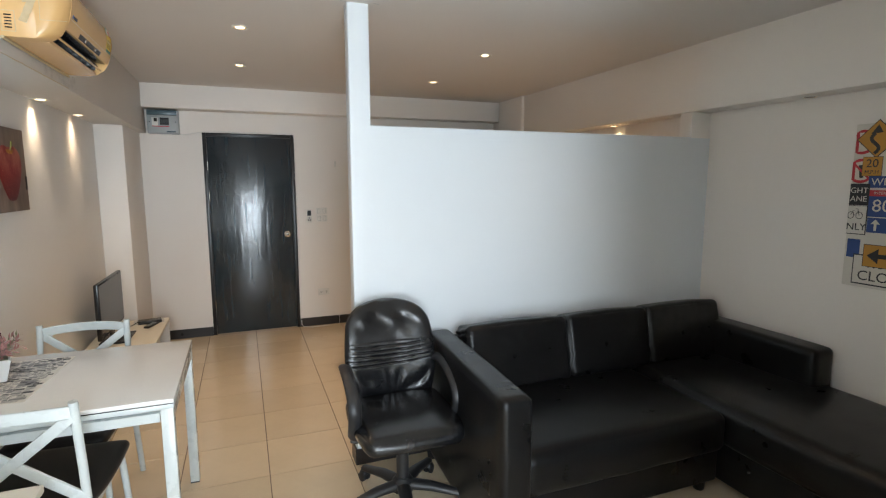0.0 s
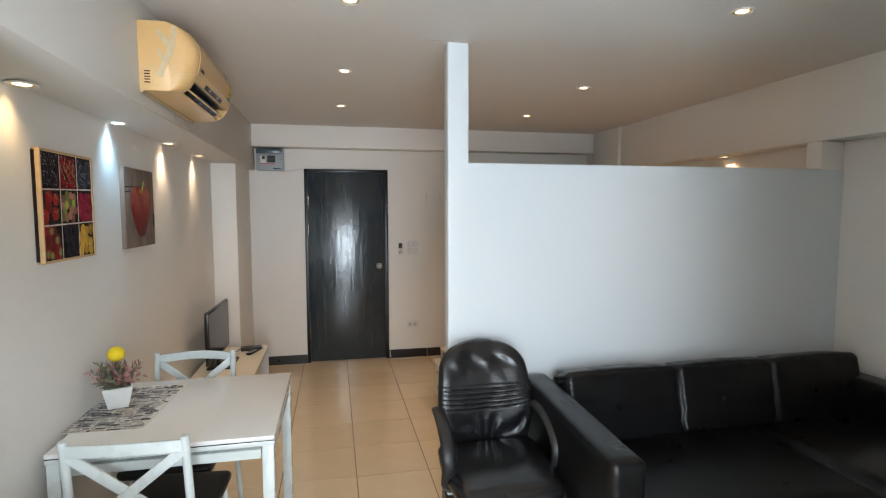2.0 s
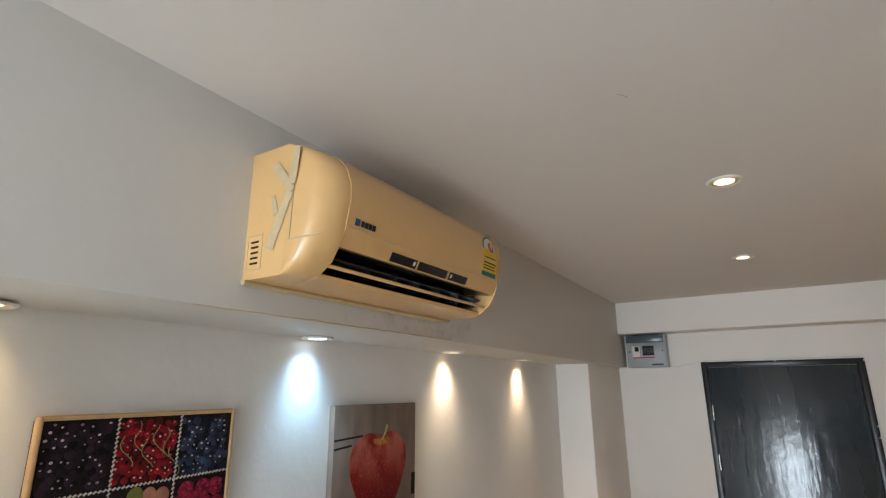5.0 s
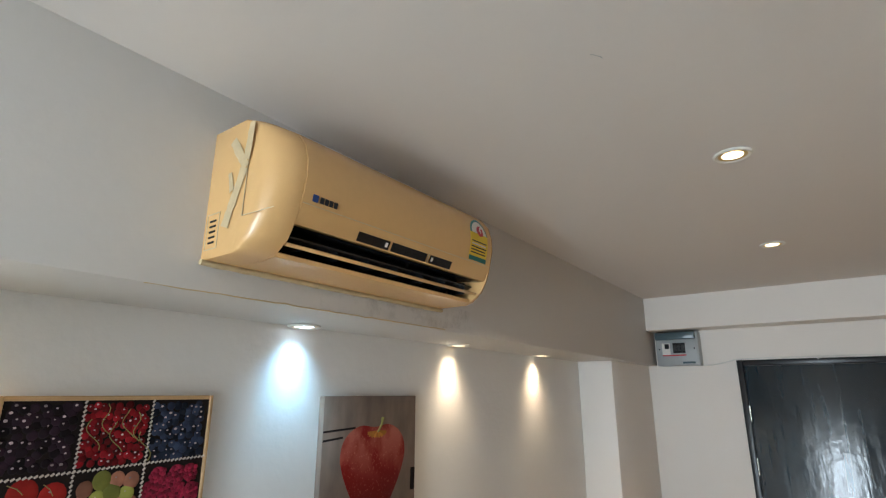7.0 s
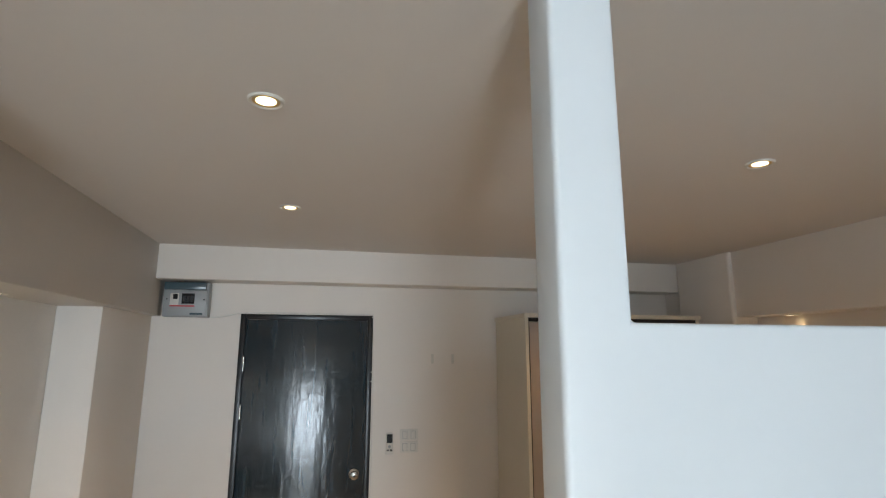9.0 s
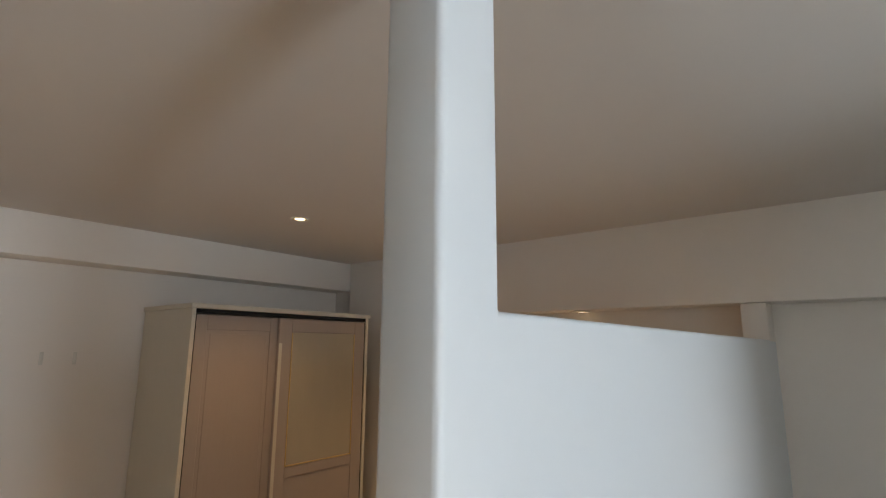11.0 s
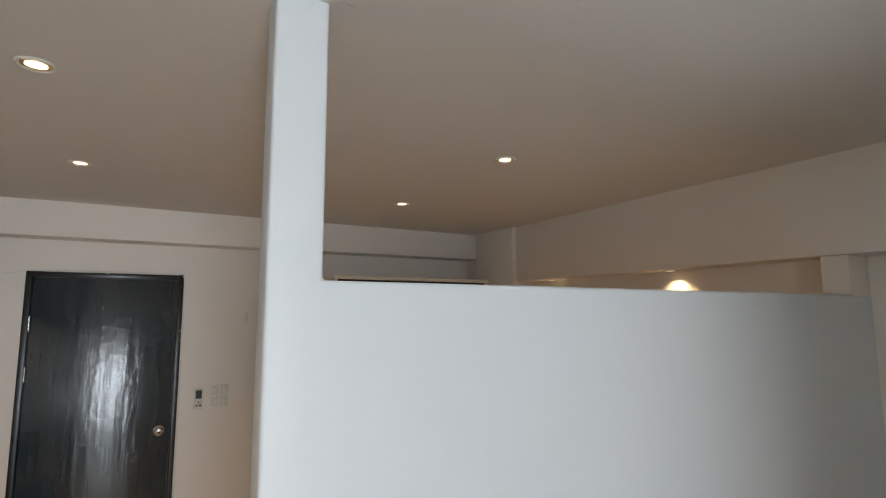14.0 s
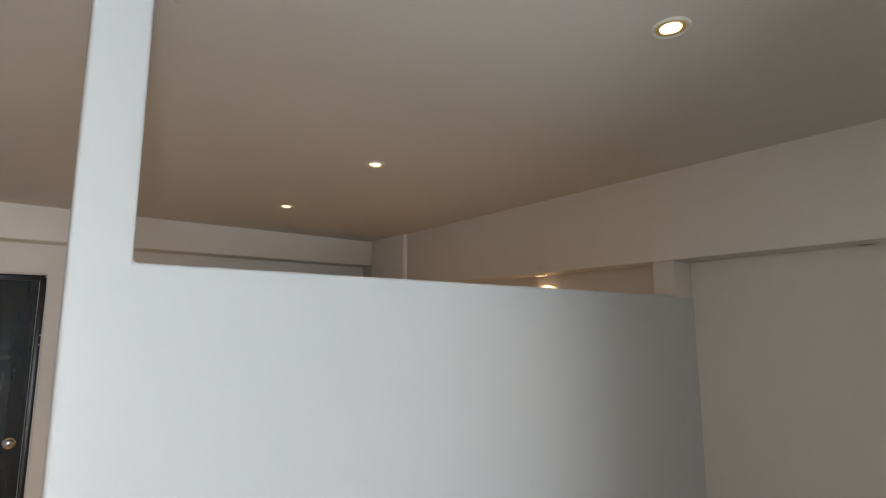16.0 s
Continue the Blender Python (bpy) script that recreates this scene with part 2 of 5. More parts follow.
def part(name, bm, mat, parent=None, label="", smooth=None):
    """One mesh object, under a thing or part when given."""
    me = bpy.data.meshes.new(name)
    bmesh.ops.recalc_face_normals(bm, faces=bm.faces)
    bm.to_mesh(me)
    bm.free()
    me.materials.append(mat)
    if smooth is not None:
        me.shade_smooth()
        me.set_sharp_from_angle(angle=radians(smooth))
    ob = new(name, me)
    if parent:
        ob.parent = parent
    if label:
        tagged(ob, label)
    return ob


def thing(name, m, label, category, group=""):
    """An Empty at a thing's base, which carries its parts."""
    ob = new(name)
    ob.empty_display_size = 0.1
    ob.matrix_world = m
    return tagged(ob, label, category, group)


def structure(name, bm, mat, label, smooth=None):
    return tagged(part(name, bm, mat, None, label, smooth), category=name.split("_")[0], kind="structure")


def strip(points, w, t):
    """A flat rail through the points: w tall, t thick."""
    bm = bmesh.new()
    pts = [Vector(p) for p in points]
    rings = []
    for i, p in enumerate(pts):
        d = (pts[min(i + 1, len(pts) - 1)] - pts[max(i - 1, 0)]).normalized()
        s = d.cross(Vector((0, 0, 1))).normalized()
        up = s.cross(d)
        k = 0.0025
        ring = [(-t / 2, -w / 2 + k), (-t / 2 + k, -w / 2), (t / 2 - k, -w / 2), (t / 2, -w / 2 + k), (t / 2, w / 2 - k), (t / 2 - k, w / 2), (-t / 2 + k, w / 2), (-t / 2, w / 2 - k)]
        rings.append([bm.verts.new(p + s * a + up * b) for a, b in ring])
    for a, b in zip(rings, rings[1:]):
        for k in range(8):
            bm.faces.new((a[k], a[(k + 1) % 8], b[(k + 1) % 8], b[k]))
    bm.faces.new(rings[0][::-1])
    bm.faces.new(rings[-1])
    return bm


def letters(text, size, m, mat, parent, name="lettering", depth=0.0006):
    """Raised print in the built-in font, on the plane z = 0 of m."""
    cu = bpy.data.curves.new(name, "FONT")
    cu.body, cu.size, cu.extrude, cu.align_x, cu.align_y, cu.resolution_u = text, size, depth, "CENTER", "CENTER", 3
    tmp = bpy.data.objects.new("tmp", cu)
    scene.collection.objects.link(tmp)
    me = bpy.data.meshes.new_from_object(tmp.evaluated_get(bpy.context.evaluated_depsgraph_get()))
    bpy.data.objects.remove(tmp)
    me.name = name
    me.transform(m)
    me.materials.clear()
    me.materials.append(mat)
    ob = new(name, me)
    ob.parent = parent
    return ob


# ---- plan ----
XL, XB, XR, XBR = -1.722, -1.430, 2.35, 2.182     # left wall, left beam face, right wall, right beam face
YD, YBEAM, YBACK = 2.955, 2.764, -4.40            # door wall, door beam face, window wall
ZC, ZS = 2.452, 2.026                             # ceiling, beam undersides
BLOCKX, BLOCKY = 0.345, -2.25                      # corner of the closed room beside the balcony door
PTOP = 1.856                                      # top of the partition
DX0, DX1, DTOP = -0.982, -0.118, 2.04             # entrance door with frame

# ---- structure ----
floor_bm = solid(XL - 0.15, XR + 0.15, YBACK - 1.6, YD + 0.15, -0.12, -0.006)
floor = structure("floor", floor_bm, GROUT, "cream square ceramic tiles with thin dark joints")
structure("ceiling", solid(XL - 0.15, XR + 0.15, YBACK - 0.15, YD + 0.15, ZC, ZC + 0.12), CEIL, "plain off-white painted plaster ceiling")
structure("wall_left", solid(XL - 0.15, XL, YBACK - 0.15, YD + 0.15, 0, ZC), PLASTER, "off-white wall of rough painted plaster")
structure("wall_right", solid(XR, XR + 0.15, YBACK - 0.15, YD + 0.15, 0, ZC), WALL, "plain off-white painted wall")
door_wall = bmesh.new()
box(door_wall, XL, DX0, YD, YD + 0.15, 0, ZC)
box(door_wall, DX1, XR, YD, YD + 0.15, 0, ZC)
box(door_wall, DX0, DX1, YD, YD + 0.15, DTOP, ZC)
structure("wall_door", door_wall, WALL, "off-white painted wall round the entrance door")
structure("corridor_wall", solid(DX0 - 0.3, DX1 + 0.3, YD + 0.5, YD + 0.6, 0, ZC), WALL, "plain wall behind the entrance door")
WX0, WX1, WTOP, SILL = -1.10, 0.32, 2.34, 0.08
back = bmesh.new()
box(back, XL, WX0, YBACK - 0.15, YBACK, 0, ZC)
box(back, WX1, BLOCKX, YBACK - 0.15, YBACK, 0, ZC)
box(back, WX0, WX1, YBACK - 0.15, YBACK, WTOP, ZC)
box(back, WX0, WX1, YBACK - 0.15, YBACK, 0, SILL)
structure("wall_window", back, WALL, "off-white wall with the window opening")
structure("wall_block", solid(BLOCKX, XR, YBACK - 0.15, BLOCKY, 0, ZC), WALL, "off-white walls of the closed room beside the window")
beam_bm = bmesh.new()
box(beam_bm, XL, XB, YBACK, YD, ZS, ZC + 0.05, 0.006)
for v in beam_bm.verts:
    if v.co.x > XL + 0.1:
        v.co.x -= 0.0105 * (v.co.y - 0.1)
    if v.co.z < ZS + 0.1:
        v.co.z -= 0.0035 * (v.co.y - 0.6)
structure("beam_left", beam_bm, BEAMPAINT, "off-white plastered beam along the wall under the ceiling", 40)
structure("beam_right", solid(XBR, XR, BLOCKY, YD, ZS - 0.004, ZC + 0.05, 0.006), WALL, "off-white plastered beam along the wall under the ceiling", 40)
structure("beam_door", solid(XB - 0.05, XBR, YBEAM, YD, 2.238, ZC + 0.05, 0.005), WALL, "off-white beam over the entrance door", 40)
structure("column_left", solid(XL, -1.516, 2.21, YD, 0, ZS, 0.008), WALL, "off-white plastered corner column", 40)
structure("column_right", solid(XBR - 0.03, XR, 2.23, YBEAM, 0, ZC + 0.05, 0.02, 3), WALL, "off-white plastered corner column", 40)
structure("column_partition", solid(XBR + 0.001, XR, 0.001, 0.105, 0, ZS - 0.005, 0.006), WALL, "off-white stub column at the partition", 40)

# grime that has run down the beam below the air conditioner
grime = bpy.data.materials.new("grime")
grime.use_nodes = True
_n, _l = grime.node_tree.nodes, grime.node_tree.links
_n["Principled BSDF"].inputs["Base Color"].default_value = (0.20, 0.15, 0.10, 1)
_n["Principled BSDF"].inputs["Roughness"].default_value = 0.8
_tc, _ns, _rp = _n.new("ShaderNodeTexCoord"), _n.new("ShaderNodeTexNoise"), _n.new("ShaderNodeMapRange")
_ns.inputs["Scale"].default_value, _ns.inputs["Detail"].default_value, _ns.inputs["Roughness"].default_value = 11, 8, 0.7
_rp.inputs[1].default_value, _rp.inputs[2].default_value, _rp.inputs[4].default_value = 0.50, 0.80, 0.40
_l.new(_tc.outputs["Object"], _ns.inputs[0])
_l.new(_ns.outputs[0], _rp.inputs[0])
_l.new(_rp.outputs[0], _n["Principled BSDF"].inputs["Alpha"])
gb = bmesh.new()
upper, lower = [], []
for i in range(41):
    y = -0.33 + i * 0.024
    upper.append(gb.verts.new((XB + 0.0012, y, 2.105)))
    lower.append(gb.verts.new((XB + 0.0012, y, 2.034 + 0.018 * abs(noise.noise((i * 0.35, 1, 2))))))
for i in range(40):
    gb.faces.new((lower[i], lower[i + 1], upper[i + 1], upper[i]))
structure("trim_stain", gb, grime, "thin brown grime stain on the plastered beam")

# partition: low wall with a slim full-height post at its free end, one body
pp = bmesh.new()
outline = [(-0.112, 0.0), (XR - 0.001, 0.0), (XR - 0.001, PTOP), (0.0, PTOP), (0.0, ZC + 0.05), (-0.112, ZC + 0.05)]
face = pp.faces.new([pp.verts.new((x, 0.0, z)) for x, z in outline])
ext = bmesh.ops.extrude_face_region(pp, geom=[face])
for v in ext["geom"]:
    if isinstance(v, bmesh.types.BMVert):
        v.co.y = 0.088
bmesh.ops.bevel(pp, geom=[e for e in pp.edges if max(v.co.x for v in e.verts) < XR - 0.01 or min(v.co.z for v in e.verts) > 1.5],
                offset=0.010, segments=4, profile=0.5, affect="EDGES")
structure("partition", pp, PARTITION, "smooth white half-height partition wall with a slim post", 40)

# window, behind the walk
win = thing("window_1", pose(0, 0, 0), "tall sliding balcony window in a white frame", "window")
tagged(win, kind="structure")
for x in (WX0 + 0.03, -0.25, WX1 - 0.03):
    part("window_frame", solid(x - 0.03, x + 0.03, YBACK - 0.10, YBACK - 0.05, SILL, WTOP, 0.004), WHITEMETAL, win)
for z in (SILL + 0.03, WTOP - 0.03):
    part("window_frame", solid(WX0 + 0.06, WX1 - 0.06, YBACK - 0.098, YBACK - 0.052, z - 0.03, z + 0.03, 0.004), WHITEMETAL, win)
for x in ((WX0 + 0.06, -0.28), (-0.22, WX1 - 0.06)):
    pane = part("pane", solid(x[0], x[1], YBACK - 0.08, YBACK - 0.074, SILL + 0.06, WTOP - 0.06), OUTGLASS, win)
    pane.visible_shadow = False
structure("balcony_parapet", solid(XL - 0.15, XR + 0.15, YBACK - 1.6, YBACK - 1.5, -0.005, 1.0), CONCRETE, "rendered balcony parapet")
# skirting of black tiles
skirt = tagged(thing("baseboard", pose(0, 0, 0), "black glazed tile skirting along the walls", "baseboard"), kind="structure")


def skirting(x0, x1, y0, y1):
    part("skirting_tile", solid(x0, x1, y0, y1, 0, 0.092, 0.002, 1), BASE, skirt)


for x0, x1 in ((-1.516, DX0), (DX1, 0.30), (0.302, 0.75)):
    skirting(x0 + 0.001, x1 - 0.001, YD - 0.012, YD - 0.0005)
skirting(-1.515, -1.504, 2.21, YD - 0.014)
skirting(XL, -1.504, 2.198, 2.209)
skirting(-0.124, -0.113, -0.010, 0.102)
for i in range(6):
    skirting(-0.122 + i * 0.41, -0.122 + (i + 1) * 0.41 - 0.002, -0.011, -0.001)
    skirting(XL + 0.0005, XL + 0.012, -4.3 + i * 1.05, -4.3 + (i + 1) * 1.05 - 0.002)

# ---- entrance door ----


def entrance_door():
    d = tagged(thing("door_1", pose(0, 0, 0), "closed slate-black gloss-painted entrance door in a black frame", "door"), kind="structure")
    yf = YD - 0.008
    for x0, x1 in ((DX0, DX0 + 0.034), (DX1 - 0.034, DX1)):
        part("door_frame", solid(x0, x1, yf, YD + 0.10, 0.0, DTOP, 0.004), FRAMEPAINT, d, smooth=40)
    part("door_frame", solid(DX0 + 0.034, DX1 - 0.034, yf, YD + 0.10, DTOP - 0.034, DTOP - 0.001, 0.004), FRAMEPAINT, d, smooth=40)
    leaf = part("door_leaf", solid(DX0 + 0.037, DX1 - 0.037, YD + 0.006, YD + 0.046, 0.008, DTOP - 0.037, 0.003), DOORPAINT, d, "slate paint with brush strokes and runs", 40)
    knob = bmesh.new()
    lathe(knob, [(0.033, 0.0), (0.033, 0.006), (0.026, 0.010), (0.012, 0.014), (0.011, 0.032), (0.024, 0.040), (0.028, 0.052), (0.025, 0.062), (0.012, 0.067)], 24, axis="y")
    k = part("door_handle", knob, CHROME, leaf, "round steel door knob", 40)
    k.location, k.rotation_euler = (DX1 - 0.037 - 0.062, YD + 0.006, 1.015), (0, 0, math.pi)
    kb = part("key_button", lathe(bmesh.new(), [(0.008, 0), (0.008, 0.004), (0.006, 0.005)], 14, axis="y"), DARK, leaf)
    kb.location, kb.rotation_euler = (DX1 - 0.099, YD + 0.006 - 0.067, 1.015), (0, 0, math.pi)
    for z in (0.32, 1.42, 1.72):
        part("hinge", tube(bmesh.new(), [(DX0 + 0.036, YD - 0.004, z - 0.045), (DX0 + 0.036, YD - 0.004, z + 0.045)], 0.006), CHROME, d, smooth=40)
    # bare spots where the paint has chipped from the frame
    for x, z in ((-0.56, DTOP - 0.004), (DX1 - 0.004, DTOP - 0.012), (DX1 - 0.004, 1.66), (DX1 - 0.004, 1.60)):
        part("paint_chip", tube(bmesh.new(), [(x, yf - 0.002, z), (x, yf + 0.002, z)], 0.005, 7), WHITEPL, d)


entrance_door()

# ---- lamps ----


def downlight(x, y, z, bulb, tilt, name="downlight", group="ceiling downlights", on=True, label="lit round recessed downlight with white ring"):
    d = thing(name, pose(x, y, z), label, "downlight", group)
    ring = lathe(bmesh.new(), [(0.036, 0.0), (0.047, 0.0), (0.047, -0.003), (0.043, -0.006), (0.037, -0.004), (0.034, -0.001)], 28)
    part("ring", ring, RING, d, smooth=40)
    part("reflector", lathe(bmesh.new(), [(0.0355, -0.0015), (0.0355, -0.0035), (0.027, -0.0025), (0.026, -0.001)], 24), REFLECTOR, d)
    part("bulb", lathe(bmesh.new(), [(0.026, -0.0012), (0.026, -0.0030), (0.020, -0.0042), (0.008, -0.0048)], 20), bulb, d, smooth=60)
    return d


LIGHTS = ((-0.606, -0.432), (-0.607, 0.650), (-0.615, 1.715), (1.015, 0.76), (1.015, 1.84), (1.025, -0.647))
for x, y in LIGHTS:
    downlight(x, y, ZC - 0.0005, BULB_WARM, 0)
    lamp("downlight_lamp", "SPOT", look((x, y, ZC - 0.02), (x, y, 0)), 4 if y < 0 else 16, (1.0, 0.70, 0.40), spot=(104, 0.8), soft=0.02)
LX = -1.672
for y, bulb, col, power in ((-0.632, BULB_WARM, (1.0, 0.74, 0.36), 2.0), (0.137, BULB_COOL, (0.36, 0.72, 1.0), 5),
                            (0.900, BULB_WARM, (1.0, 0.82, 0.56), 5), (1.622, BULB_WARM, (1.0, 0.80, 0.52), 5)):
    cool = bulb is BULB_COOL
    downlight(LX, y, ZS - 0.0005, bulb, 0, group="beam downlights",
              label="lit cool-white recessed downlight in the beam" if cool else "lit warm recessed downlight in the beam")
    lamp("beam_lamp", "SPOT", look((LX - 0.006, y, ZS - 0.012), (LX - 0.10, y, 0)), power * 0.75, col, spot=(112, 1.0), soft=0.020)
    lamp("beam_lamp", "SPOT", look((LX - 0.006, y, ZS - 0.012), (LX - 0.10, y, 0)), power * 1.15, col, spot=(72, 1.0), soft=0.028)
for y, on in ((0.915, True), (1.93, True), (-0.70, False)):
    downlight(2.285, y, ZS - 0.0045, BULB_WARM if on else BULB_OFF, 0, group="beam downlights",
              label="lit warm recessed downlight in the beam" if on else "unlit dark recessed downlight in the beam")
    if on:
        lamp("niche_lamp", "SPOT", look((2.285, y, ZS - 0.017), (2.30, y, 0)), 9, (1.0, 0.70, 0.36), spot=(120, 1.0), soft=0.01)

# ---- sofa ----


def sofa():
    s = thing("corner_sofa", pose(0, 0, 0), "black leather corner sofa with chaise beside the partition", "sofa")
    part("base", solid(0.375, 1.545, -0.90, -0.03, 0.05, 0.30, 0.015, 3), LEATHER, s, smooth=50)
    arm = part("left_arm", cushion(-0.070, 0.070, -0.505, 0.505, 0.03, 0.737, 0.028, 0.004, 0.0015, 16), LEATHER, s, smooth=60)
    arm.matrix_basis = pose(0.331, -0.535, 0, 0, 0, -2.6)
    part("back_frame", cushion(0.37, 2.33, -0.16, -0.02, 0.05, 0.70, 0.03, 0.0, 0.001, 10), LEATHER, s, smooth=60)
    part("seat", cushion(0.376, 1.53, -0.965, -0.15, 0.235, 0.445, 0.055, 0.014, 0.003, 22, 3.1), LEATHER, s, smooth=60)
    part("chaise_base", solid(1.55, 2.325, -1.72, -0.10, 0.05, 0.28, 0.02, 3), LEATHER, s, smooth=50)
    part("chaise_seat", cushion(1.536, 2.335, -1.76, -0.15, 0.235, 0.455, 0.06, 0.012, 0.003, 22, 8.3), LEATHER, s, smooth=60)
    part("right_arm", cushion(2.16, 2.335, -0.93, -0.10, 0.30, 0.665, 0.035, 0.004, 0.0015, 14, 2.2), LEATHER, s, smooth=60)
    for i, (x0, x1) in enumerate(((0.44, 1.075), (1.075, 1.66), (1.66, 2.25))):
        c = cushion(-(x1 - x0) / 2, (x1 - x0) / 2, -0.085, 0.085, 0.0, 0.36, 0.034, 0.014, 0.0045, 40, 5.0 + 3 * i)
        hw = (x1 - x0) / 2
        for v in c.verts:
            k = max(0.0, (abs(v.co.x) - hw + 0.10) / 0.10) ** 1.6
            g = math.sin(v.co.z * 150 + 5 * math.sin(v.co.z * 23 + i) + v.co.y * 30)
            v.co.y -= (0.0045 if v.co.x < 0 else 0.0025) * k * g
            v.co.x -= math.copysign(0.004, v.co.x) * k * g
        ob = part("back_cushion", c, LEATHER, s, smooth=60)
        ob.matrix_basis = pose((x0 + x1) / 2, -0.235, 0.425, -12, 0, 0)
    for x, y in ((0.30, -0.98), (0.30, -0.08), (1.47, -0.86), (2.28, -0.10), (1.62, -1.66), (2.26, -1.66)):
        part("foot", lathe(bmesh.new(), [(0.022, 0.0), (0.026, 0.004), (0.03, 0.052)], 14, (x, y, 0)), PLASTIC, s, smooth=40)


sofa()

# ---- office chair ----


def office_chair():
    s = thing("office_chair", pose(0.022, -0.425, 0, 0, 0, -1), "black padded office swivel chair with armrests", "chair")
    # seat pad, front edge rounded
    seat = cushion(-0.240, 0.240, -0.27, 0.20, 0.415, 0.495, 0.035, 0.014, 0.002, 18, 1.3)
    for v in seat.verts:
        k = max(0.0, -v.co.y - 0.05) / 0.21
        v.co.x *= 1 - 0.09 * k * k
        v.co.z -= 0.018 * k * k
    part("seat", seat, CHAIRSKIN, s, "smooth black seat pad", 60)
    rim = []
    for k in range(40):
        a = 2 * math.pi * k / 40
        x, y = 0.234 * math.copysign(abs(math.cos(a)) ** 0.45, math.cos(a)), -0.02 + 0.235 * math.copysign(abs(math.sin(a)) ** 0.45, math.sin(a))
        q = max(0.0, -y - 0.05) / 0.21
        rim.append((x * (1 - 0.09 * q * q), y, 0.452 - 0.018 * q * q))
    part("piping", tube(bmesh.new(), rim + rim[:1], 0.005, 6, cap=False), CHAIRSKIN, s, smooth=60)
    # backrest: padded shell with a rounded head, sewn ribs and pulled folds
    bm = bmesh.new()
    nu, nv = 48, 150
    h = 0.50

    def half(v):
        w = 0.212 + 0.022 * math.sin(math.pi * min(1, v * 1.15))
        if v > 0.74:
            q = (v - 0.74) / 0.26
            w *= math.sqrt(max(0.0, 1 - 0.93 * q ** 2.6))
        return w

    sides = []
    for sgn in (-1, 1):
        grid = []
        for j in range(nv + 1):
            v = j / nv
            row = []
            for i in range(nu + 1):
                u = 2 * i / nu - 1
                x = u * half(v)
                edge = (1 - abs(u) ** 5) * (1 - max(0.0, 2 * v - 1) ** 10) * (1 - max(0.0, 1 - 2 * v) ** 12)
                t = 0.010 + 0.034 * max(0.0, edge) ** 0.5
                if sgn < 0:
                    for r in range(5):
                        c = 0.420 + r * 0.045 - 0.03 * (1 - u * u) + 0.012 * u * (1 - r * 0.2)
                        t -= 0.0062 * math.exp(-((v - c) / 0.0080) ** 2) * max(0.0, edge)
                    if 0.40 < v < 0.62:
                        t += 0.004 * max(0.0, edge)
                    low = max(0.0, 1 - abs(v - 0.19) / 0.19)
                    ang = math.atan2(x, v * h + 0.05)
                    t += 0.0085 * low * math.sin(16 * ang + 2.0 * math.sin(7 * u)) * max(0.0, edge) * min(1, abs(u) * 3 + 0.25)
                    high = math.exp(-((v - 0.84) / 0.06) ** 2)
                    t += 0.0060 * high * math.sin(9 * u + 1.2 + 14 * (v - 0.84)) * max(0.0, edge)
                    t += 0.003 * noise.noise((x * 18, v * 9, 0.7)) * max(0.0, edge)
                lean = 0.205 + 0.10 * v - 0.055 * math.sin(math.pi * v) * (1 if v < 1 else 0) + 0.05 * (1 - u * u) * 0.6
                row.append(bm.verts.new((x, lean + sgn * t, 0.455 + v * h)))
            grid.append(row)
        sides.append(grid)
        for j in range(nv):
            for i in range(nu):
                bm.faces.new((grid[j][i], grid[j][i + 1], grid[j + 1][i + 1], grid[j + 1][i]))
    a, b = sides
    loop = [(0, i) for i in range(nu)] + [(j, nu) for j in range(nv)] + [(nv, i) for i in range(nu, 0, -1)] + [(j, 0) for j in range(nv, 0, -1)]
    for (j, i), (jj, ii) in zip(loop, loop[1:] + loop[:1]):
        bm.faces.new((a[j][i], a[jj][ii], b[jj][ii], b[j][i]))
    part("backrest", bm, CHAIRSKIN, s, "creased black backrest with stitched ribs", 70)
    part("back_bracket", tube(bmesh.new(), [(0, 0.10, 0.385), (0, 0.27, 0.40), (0, 0.325, 0.48), (0, 0.32, 0.68)], 0.02, 10, 0.5), PLASTIC, s, smooth=50)
    for sx in (-1, 1):
        pts = []
        ctrl = [(0.20, 0.225, 0.630), (0.212, 0.19, 0.662), (0.216, 0.10, 0.670), (0.217, -0.02, 0.645), (0.217, -0.10, 0.600), (0.217, -0.125, 0.55), (0.217, -0.10, 0.47), (0.214, -0.06, 0.418), (0.17, -0.05, 0.402)]
        for p, q in zip(ctrl, ctrl[1:]):
            for k in range(4):
                f = k / 4
                pts.append(tuple(a0 + (b0 - a0) * f for a0, b0 in zip(p, q)))
        for _ in range(3):
            pts = [pts[0]] + [tuple((a0 + 2 * b0 + c0) / 4 for a0, b0, c0 in zip(pts[i - 1], pts[i], pts[i + 1])) for i in range(1, len(pts) - 1)] + [pts[-1]]
        part("armrest", tube(bmesh.new(), [(sx * x * 1.13, y, z) for x, y, z in pts], 0.031, 14, 0.55), PLASTIC, s, "curved black plastic armrest", 50)
    part("seat_plate", solid(-0.12, 0.12, -0.10, 0.13, 0.385, 0.414, 0.008), PLASTIC, s)
    part("lever", tube(bmesh.new(), [(-0.10, 0.0, 0.39), (-0.17, -0.01, 0.375), (-0.22, -0.01, 0.365), (-0.25, -0.01, 0.37)], [0.006, 0.006, 0.011, 0.008], 8), PLASTIC, s, smooth=40)
    part("gas_column", lathe(bmesh.new(), [(0.030, 0.10), (0.030, 0.27), (0.026, 0.272), (0.026, 0.34), (0.018, 0.342), (0.018, 0.39)], 18), PLASTIC, s, smooth=40)
